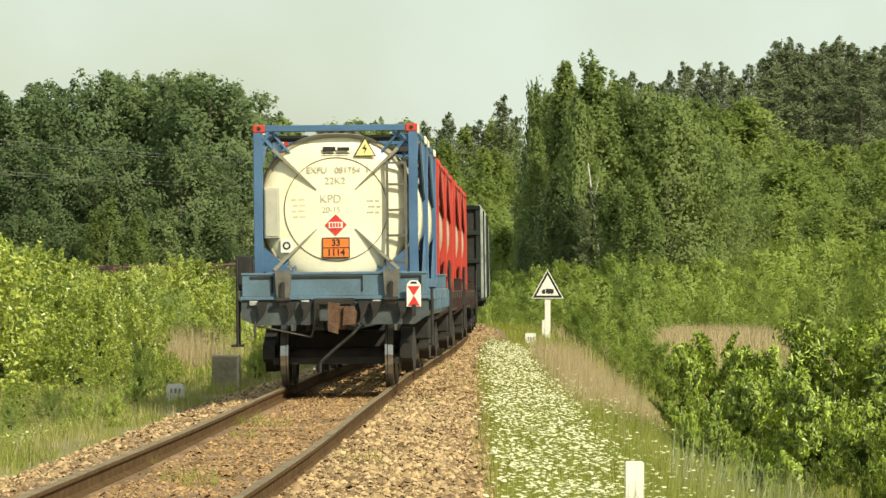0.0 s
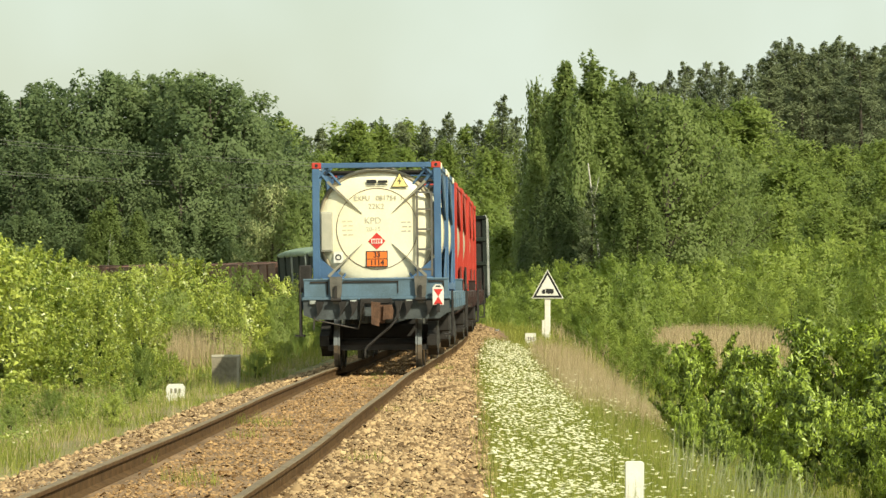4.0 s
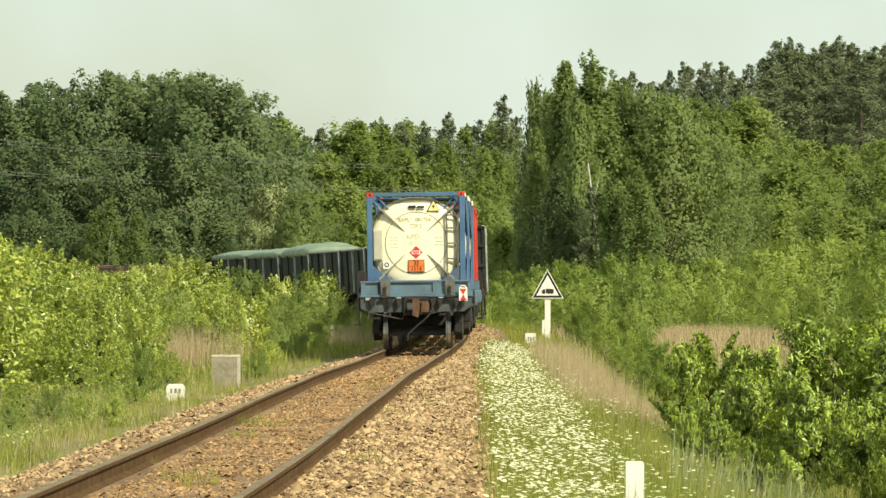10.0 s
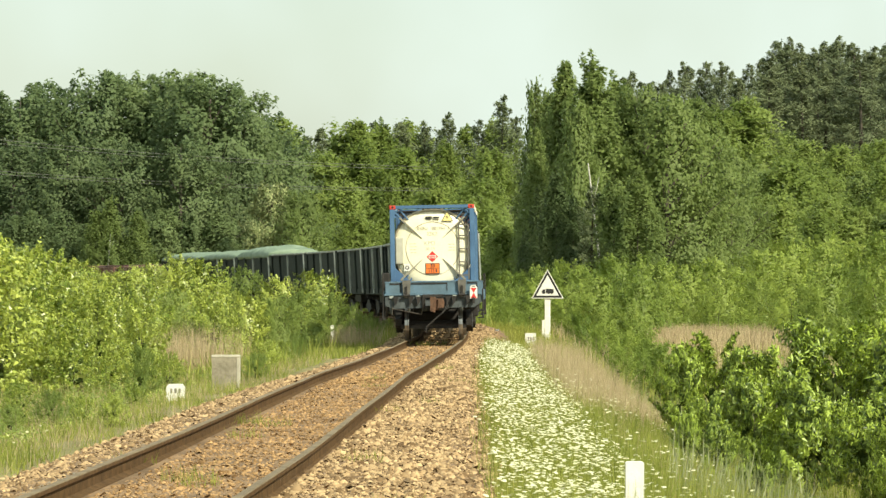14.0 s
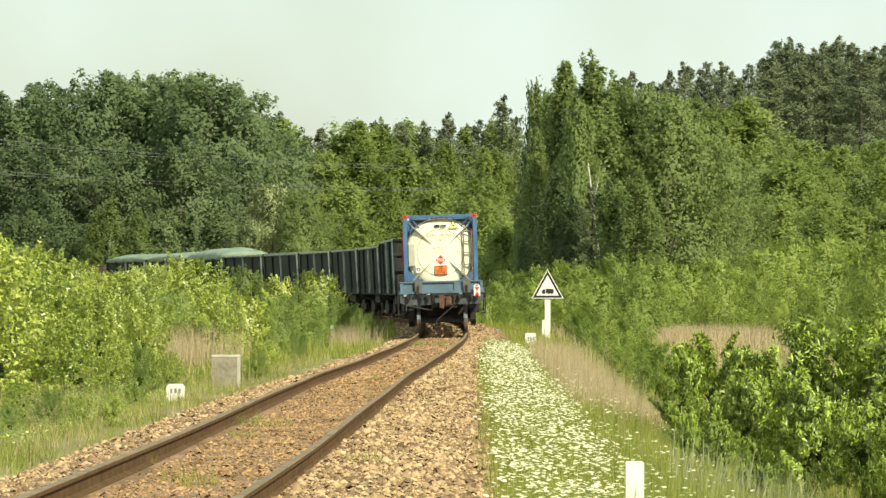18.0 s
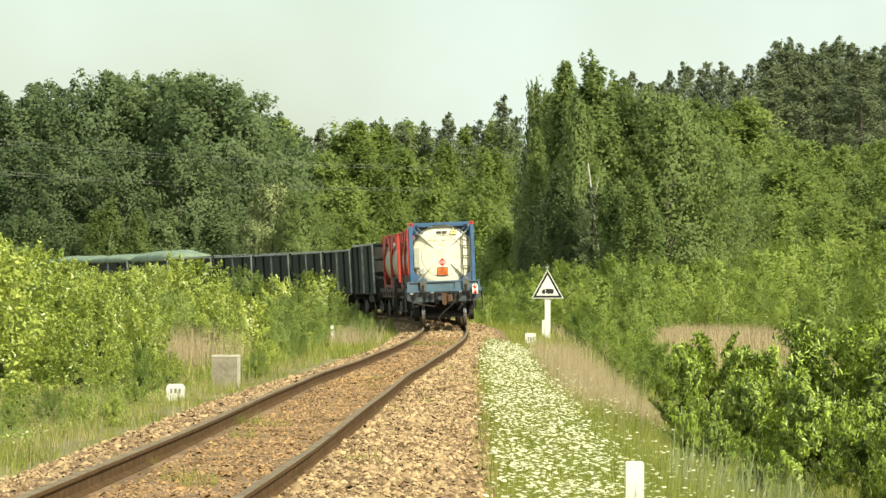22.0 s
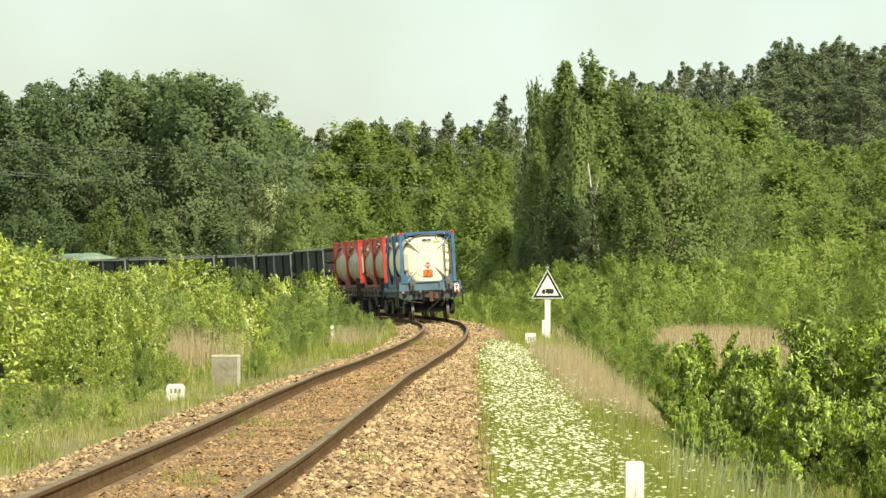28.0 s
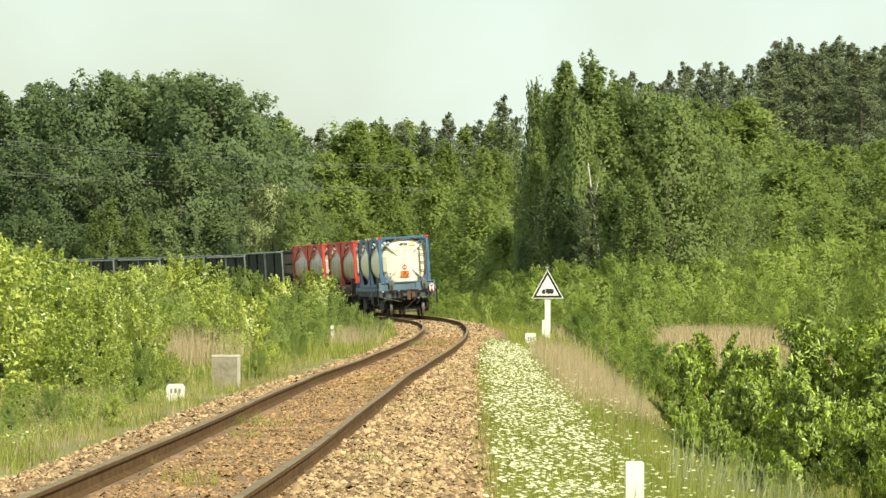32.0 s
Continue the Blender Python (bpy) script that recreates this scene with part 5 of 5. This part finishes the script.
def meadow():
    rng = np.random.default_rng(21)
    # daisies on the outer verge
    def verge(n, s0, s1, lo, hi, bias=1.3):
        """Places across the verge: 0 at its inner edge, 1 at its outer edge."""
        s = s0 + (s1 - s0) * rng.random(n) ** bias
        k = rng.uniform(lo, hi, n) + rng.normal(0, 0.05, n)
        o = verge_from(s) + (verge_to(s) - verge_from(s)) * k
        a = np.interp(s, _fine, _th)
        return np.interp(s, _fine, _tx) + o * np.cos(a), np.interp(s, _fine, _ty) - o * np.sin(a), s, o, k
    x, y, s, o, k = verge(34000, -4, 85, 0.0, 1.15)
    blades("daisy_leaves", x, y, 0.36, 0.010, "grass", "green feathery stalks of the daisies", 1, 0.25, z=verge_z(x, y, s, o))
    x, y, s, o, k = verge(20000, -4, 76, 0.02, 1.08, 1.1)
    gap = 0.5 + 0.5 * np.sin(s * 0.9 + o * 2.1) * np.sin(s * 0.37 - o * 3.0)
    keep = (rng.random(len(s)) < 0.2 + 0.8 * gap) & (rng.random(len(s)) < np.clip((1.12 - k) / 0.35, 0.08, 1)) & (rng.random(len(s)) < np.clip((s + 4) / 9, 0.25, 1))
    x, y, s, o = x[keep], y[keep], s[keep], o[keep]
    heads("daisies", x, y, verge_z(x, y, s, o) + rng.uniform(0.20, 0.40, len(x)), 0.021, "petal", "dense strip of white daisies along the gravel", 2)
    # tall grass and dry stalks farther out
    x, y, s, o, k = verge(26000, -4, 80, 0.95, 2.2)
    blades("verge_grass", x, y, 0.42, 0.010, "grass", "tall green verge grass", 3, 0.3)
    x, y, s, o, k = verge(23000, 31, 74, 0.98, 2.15, 1.0)
    m = np.sin(s * 1.3 + o * 3) + np.sin(s * 0.47 - o * 1.7) + rng.normal(0, 0.8, len(s)) > -0.7
    x, y = x[m], y[m]
    blades("dry_stalks", x, y, 0.66, 0.006, "dry_grass", "tall dry brown grass stalks", 4, 0.22, wave=0.06)
    y = rng.uniform(36, 41, 460)
    x = (rng.uniform(1185, 1450, 460) - 784) / F * y
    blades("seeding_grass", x, y, 0.80, 0.006, "seed_grass", "tall pale seeding grass before the bush", 5, 0.16, wave=0.08)
    x, y = x[:150], y[:150]
    blades("grass_plumes", x, y, 0.28, 0.014, "seed_grass", "pale grass plumes before the dark bush", 22, 0.25, wave=0.1, z=ground_z(x, y) + 0.50 + rng.uniform(-0.15, 0.12, len(x)))
    x, y, s, o = line_places(rng, 13000, -2, 30, 3.6, 5.6, 1.0)
    blades("bank_grass", x, y, 0.5, 0.012, "grass", "long green grass before the bush", 6, 0.25)
    x, y, s, o = line_places(rng, 7000, 0, 30, 5.4, 9.0, 1.0)
    blades("bush_grass", x, y, 0.45, 0.012, "grass", "rough grass under the large bushes", 23, 0.3)
    x, y, s, o, k = verge(900, 2, 34, 1.05, 2.3, 1.0)
    blades("pale_stalks", x, y, 0.6, 0.006, "dry_grass", "pale seed stalks standing in the green bank grass", 18, 0.2, wave=0.05)
    x, y, s, o, k = verge(420, 0, 45, 1.0, 1.9, 1.0)
    heads("stray_daisies", x, y, ground_z(x, y) + rng.uniform(0.3, 0.5, len(x)), 0.02, "petal", "stray white daisies in the bank grass", 19)
    # inner verge
    x, y, s, o = line_places(rng, 80000, -8, 80, -9.5, -2.3, 1.5)
    tuft = np.sin(s * 2.1 + 1.3 * np.sin(o * 3.1)) + np.sin(o * 4.7 + s * 0.9) + np.sin(s * 0.6 - o * 1.9) + rng.normal(0, 0.5, len(s))
    m = tuft > -1.3
    blades("inner_grass", x[m], y[m], np.clip(0.13 + 0.07 * tuft[m], 0.06, 0.4), 0.012, "grass", "short rough green grass beside the ballast", 7, 0.5)
    x, y, s, o = line_places(rng, 34000, -8, 80, -9.0, -2.4)
    m = np.sin(s * 1.7 + 2 * np.sin(o * 1.3)) + np.sin(o * 3.3 - s * 0.7) + rng.normal(0, 0.3, len(s)) > 0.4
    blades("inner_dry_tufts", x[m], y[m], 0.27, 0.010, "dry_grass", "brownish dry tufts in the rough grass", 17, 0.5)
    x, y, s, o = line_places(rng, 26000, -8, 110, -8.0, -2.7)
    m = np.sin(s * 1.9 + o) * np.sin(o * 2.7 + s * 0.43) + rng.normal(0, 0.12, len(s)) > 0.45
    blades("inner_tall_grass", x[m], y[m], 0.40, 0.010, "grass", "taller tufts of grass", 8, 0.3)
    x, y, s, o = line_places(rng, 5000, 25, 120, -7.5, -3.6, 1.0)
    m = np.sin(s * 0.35) * np.sin(o * 0.9 + 1) > 0.0
    blades("inner_dry_grass", x[m], y[m], 0.5, 0.009, "dry_grass", "pale dry grass between the shrubs", 9, 0.25)
    x, y, s, o = line_places(rng, 15000, 75, 185, -7.0, -1.75, 1.0)
    blades("curve_grass", x, y, 0.28, 0.03, "grass", "rough grass on the inside of the curve", 13, 0.4)
    x, y, s, o = line_places(rng, 9000, 75, 150, 2.2, 6.0, 1.0)
    blades("outer_grass", x, y, 0.35, 0.03, "grass", "rough grass on the outside of the curve", 14, 0.4)
    # low leafy weeds in loose clumps
    def weeds(name, label, n, per, place, r0, r1, size, mat, seed):
        rg = np.random.default_rng(seed)
        x, y, s, o = place(n)
        z = ground_z(x, y)
        cl = []
        for i in range(n):
            r = rg.uniform(r0, r1)
            cl.append(((x[i], y[i], z[i] + r * 0.25), (r, r, r * 0.7)))
        cs, ns = [], []
        for c, r in cl:
            q = rg.normal(0, 1, (per, 3))
            q /= np.linalg.norm(q, axis=1, keepdims=True)
            q[:, 2] = abs(q[:, 2])
            cs.append(np.asarray(c) + q * np.asarray(r) * rg.uniform(0.4, 1.0, (per, 1)))
            ns.append(q + np.array([0, -0.2, 0.6]))
        v, f = leaf_quads(rg, np.concatenate(cs), np.concatenate(ns), size, 0.45)
        tagged(new(name, raw_mesh(name, v, f, M[mat])), label, "weeds", kind="stuff")
    weeds("inner_weeds", "low leafy weeds in the rough grass", 330, 55, lambda n: line_places(rng, n, -8, 75, -9.0, -3.3, 1.2), 0.14, 0.38, 0.030, "leaf_yellow", 31)
    weeds("dock_weeds", "darker leafy weeds under the shrubs", 160, 55, lambda n: line_places(rng, n, -6, 90, -8.5, -4.2, 1.1), 0.2, 0.45, 0.035, "leaf_young", 32)
    weeds("verge_weeds", "leafy weeds between the dry grass and the bush", 130, 55, lambda n: line_places(rng, n, 2, 80, 4.2, 6.5, 1.0), 0.15, 0.42, 0.030, "leaf_young", 33)
    # small white and yellow meadow flowers
    x, y, s, o = line_places(rng, 260, -5, 40, -8.5, -3.0, 1.0)
    heads("meadow_flowers", x, y, ground_z(x, y) + rng.uniform(0.12, 0.25, len(x)), 0.022, "petal", "scattered small white flowers in the grass", 15)
    # far meadow grass
    n = 26000
    y = rng.uniform(85, 290, n)
    x = rng.uniform(-0.13, 0.13, n) * y
    o, _ = off_track(x, y)
    m = abs(o) > 3.0
    blades("meadow_grass", x[m], y[m], 0.6, 0.05, "grass", "rough meadow grass under the shrubs", 10, 0.4)
    x, y = np.concatenate([rng.uniform(4, 16, 5000), rng.uniform(8.6, 15.5, 9000)]), np.concatenate([rng.uniform(95, 190, 5000), rng.uniform(158, 196, 9000)])
    blades("dry_meadow", x, y, 0.9, 0.03, "dry_grass", "dry yellow meadow behind the bushes", 11, 0.3)
    y = rng.uniform(102, 120, 2300)
    x = (rng.normal(345, 38, 2300) - 784) / F * y
    blades("dry_clearing", x, y, 1.15, 0.016, "dry_grass", "pinkish dry grass in a gap of the scrub", 16, 0.3)
    y = rng.uniform(122, 148, 1500)
    x = (rng.normal(620, 22, 1500) - 784) / F * y
    blades("dry_edge", x, y, 0.7, 0.016, "dry_grass", "pale dry grass at the edge of the scrub", 20, 0.3)
    # weeds in the ballast
    spots = ((6.5, 0.05), (7.5, -0.15), (10.5, -0.9), (11, 1.25), (29, 1.4), (38, 0.3), (44, 0.1), (41, 1.6), (2.5, 1.9), (17, -0.3), (21, -0.5), (20.4, -0.2), (21.6, -0.65), (25, 1.05), (53, 1.15), (87, -0.3), (88, 0.1), (88.6, -0.55), (89, 0.4))
    xs, ys = [], []
    for s0, o0 in spots:
        x, y, s, o = line_places(rng, 60, s0 - 0.5, s0 + 0.5, o0 - 0.2, o0 + 0.2, 1.0)
        xs.append(x), ys.append(y)
    w = blades("ballast_weeds", np.concatenate(xs), np.concatenate(ys), 0.16, 0.008, "grass", "small weeds growing in the ballast", 12, 0.4)
    w.location.z = 0.2


# ---- lineside things ----
def lineside():
    # warning sign
    x, y, zt = spot(969, 137, 477)
    g = gz(x, y)
    s = tagged(new("crossing_sign"), "white triangular railway sign with black border on a white post", "sign")
    s.matrix_basis = pose(x, y, g)
    k = 137 / F
    w, top, bot = 28.5 * k, zt - g, EYE + (506 - 528.5) * k - g
    part("post", Shape().box(-0.10, 0.10, 0.03, 0.13, -0.3, bot + 0.25, 0.01), M["white"], s)
    pl = part("triangle_plate", Shape().prism([(-w, bot), (w, bot), (0, top)], -0.012, 0.012), M["white"], s, "white plate")
    def tri(t):
        cz = bot + (top - bot) / 3
        return [(-w * t, cz + (bot - cz) * t), (w * t, cz + (bot - cz) * t), (0, cz + (top - cz) * t)]
    part("border", Shape().prism(tri(0.92), -0.016, -0.012), M["black"], pl)
    part("field", Shape().prism(tri(0.70), -0.020, -0.016), M["white"], pl)
    cz = bot + 11 * k
    sy = Shape().box(-0.06, 0.21, -0.024, -0.020, cz - 0.02, cz + 0.12).box(-0.20, -0.075, -0.024, -0.020, cz - 0.02, cz + 0.055).box(-0.17, -0.075, -0.024, -0.020, cz + 0.05, cz + 0.095).box(-0.2, 0.21, -0.024, -0.020, cz - 0.035, cz - 0.012)
    for wx in (-0.13, 0.04, 0.14):
        sy.prism([(wx + 0.035 * math.cos(q * 0.785), cz - 0.035 + 0.035 * math.sin(q * 0.785)) for q in range(8)], -0.026, -0.020)
    part("lorry_symbol", sy, M["black"], pl)
    # bare birch stems that show pale among the foliage
    for px, d, top, lean in ((1041, 247, 289, -0.6), (196, 321, 415, 0.3)):
        bx, by, bz = spot(px, d, top)
        bg = gz(bx, by)
        o = tagged(new("bare_birch"), "pale bare birch stem among green foliage", "tree", "bare stems")
        o.matrix_basis = pose(bx, by, bg)
        h = bz - bg
        part("trunk", Shape().tube((-lean * 2, 0, -0.2), (-lean, 0, h * 0.5), 0.08, 0.07, seg=8).tube((-lean, 0, h * 0.5), (0, 0, h), 0.07, 0.04, seg=8), M["white_bark"], o)
        part("branch", Shape().tube((-lean * 0.5, 0, h * 0.75), (-lean * 0.5 + 0.4, 0, h * 0.92), 0.03, 0.015, seg=6), M["white_bark"], o)
    # short white posts and stones
    def stone(name, px, d, wpx, top, label, cat, mat="white", depth=0.12, round_top=True, marks=0):
        x, y, zt = spot(px, d, top)
        g = gz(x, y)
        h, w = zt - g, wpx / 2 * d / F
        o = tagged(new(name), label, cat)
        o.matrix_basis = pose(x, y, g)
        c = w * 0.3 if round_top else 0.01
        b = part("body", Shape().prism([(-w, -0.2), (w, -0.2), (w, h - c), (w - c, h), (-w + c, h), (-w, h - c)], -depth, depth), M[mat], o)
        if mat == "block":
            part("coping", Shape().box(-w - 0.012, w + 0.012, -depth - 0.012, depth + 0.012, h - 0.05, h + 0.008, 0.01), M["block_pale"], o, "paler weathered top edge")
            part("edge_strip", Shape().box(w - 0.05, w + 0.012, -depth - 0.012, depth, -0.2, h - 0.05, 0.008), M["block_pale"], o, "paler side edge")
        for i in range(marks):
            xx = -w * 0.55 + i * w * 0.45
            part("numeral_bar", Shape().box(xx, xx + w * 0.25, -depth - 0.004, -depth, h * 0.5, h * 0.76), M["fin"], b)
    stone("marker_stone", 311, 68.5, 32, 680, "white painted hectometre stone with dark marks", "marker stone", marks=3)
    stone("marker_stone", 939, 122, 19, 590, "small white marker stone with dark marks", "marker stone", round_top=False, marks=3)
    stone("marker_post", 962, 142, 5, 567, "thin short white post", "post", depth=0.05)
    stone("marker_post", 588, 145, 6, 576, "thin short white post in the grass", "post", depth=0.05)
    stone("concrete_block", 400, 82.5, 48, 629, "upright weathered concrete block", "concrete block", "block", 0.22, False)
    stone("concrete_post", 1123, 31, 32, 817, "white painted concrete post", "post", "white", 0.07, False)
    # overhead wires in front of the dark wood
    for py0, py1, d in ((243, 292, 318), (250, 297, 319), (303, 330, 318), (309, 334, 319)):
        a, b = Vector(spot(-200, d, py0 - 16)), Vector(spot(760, d + 20, py1 + 4))
        rings = []
        for i in range(25):
            p = a.lerp(b, i / 24) - Vector((0, 0, 0.5 * math.sin(math.pi * i / 24)))
            rings.append([(p.x, p.y + 0.014 * math.cos(q), p.z + 0.014 * math.sin(q)) for q in (0, 1.257, 2.513, 3.77, 5.027)])
        tagged(part("overhead_wire", Shape().loft(rings), M["cable"]), "thin overhead wire in front of the wood", "wire", "overhead wires")


def ball(cx, cy, cz, rx, ry, rz, n=10, m=7):
    sh = Shape()
    rings = []
    for j in range(m + 1):
        a = math.pi * j / m
        rings.append([(cx + rx * max(math.sin(a), 0.02) * math.cos(2 * math.pi * i / n), cy + ry * max(math.sin(a), 0.02) * math.sin(2 * math.pi * i / n), cz - rz * math.cos(a)) for i in range(n)])
    return sh.loft(rings)


def build_bird():
    """A small grey and white bird, its feet at the origin, its head towards +x."""
    b = tagged(new("bird"), "small grey and white bird perching on the sign", "bird")
    part("body", ball(0, 0, 0.065, 0.055, 0.03, 0.032), M["plume_white"], b, "pale body", smooth=True)
    h = part("head", ball(0.055, 0, 0.10, 0.02, 0.018, 0.019), M["plume_grey"], b, "dark grey head", smooth=True)
    part("beak", Shape().tube((0.072, 0, 0.10), (0.09, 0, 0.097), 0.005, 0.001, seg=6), M["black"], h)
    part("tail", Shape().prism([(-0.04, -0.012), (-0.13, -0.016), (-0.13, 0.016), (-0.04, 0.012)], 0.052, 0.060, "z"), M["black"], b)
    for s in (-1, 1):
        part("wing", Shape().prism([(0.03, s * 0.026), (-0.07, s * 0.030), (-0.07, s * 0.034), (0.03, s * 0.034)], 0.055, 0.088, "z"), M["plume_grey"], b)
        part("leg", Shape().tube((0.0, s * 0.01, 0.0), (0.0, s * 0.01, 0.045), 0.003, seg=5), M["black"], b)
    return b


def fly_bird(b):
    rest = Vector(spot(968, 137, 477.2))
    hide = Vector(spot(880, 139, 588))
    rows = [(0.0, Matrix.Translation(hide)), (19.7, Matrix.Translation(hide))]
    for t, px, py, tilt in ((20.0, 915, 545, 25), (20.2, 932, 516, 25), (20.4, 947, 496, 20), (20.6, 960, 481, 10)):
        rows.append((t, Matrix.Translation(Vector(spot(px, 137.5, py))) @ pose(0, 0, 0, 0, -tilt, 0)))
    rows += [(20.8, Matrix.Translation(rest)), (24.0, Matrix.Translation(rest) @ pose(0, 0, 0, 0, 0, 12)), (28.0, Matrix.Translation(rest) @ pose(0, 0, 0, 0, 4, -8)), (32.0, Matrix.Translation(rest) @ pose(0, 0, 0, 0, 0, 10))]
    walk(b, rows)


build_ground()
build_track()
scatter_stones("ballast_stones", 46000, -6, 45, 0.026, 3, "loose tan ballast stones on the shoulder", 0.8)
scatter_stones("inner_ballast_stones", 30000, -6, 45, 0.017, 5, "rust-dusted ballast stones between the rails", -0.8, 0.8, "stone_rusty")
scatter_stones("left_ballast_stones", 16000, -6, 45, 0.024, 6, "loose tan ballast stones beyond the inner rail", -2.6, -0.8)
scatter_stones("far_ballast_stones", 24000, 40, 120, 0.032, 4, "loose brown and tan ballast stones farther along", 0.8)
scatter_stones("far_left_ballast_stones", 9000, 40, 120, 0.032, 8, "tan ballast stones farther along the inner rail", -2.6, -0.8)
scatter_stones("far_inner_ballast_stones", 11000, 40, 120, 0.026, 7, "rust-dusted fine stones between the rails farther along", -0.8, 0.8, "stone_rusty")
scatter_stones("curve_ballast_stones", 8000, 105, 160, 0.05, 9, "loose stones where the line curves away")
build_train()
lineside()
grow()
meadow()
BIRD = build_bird()
motions()
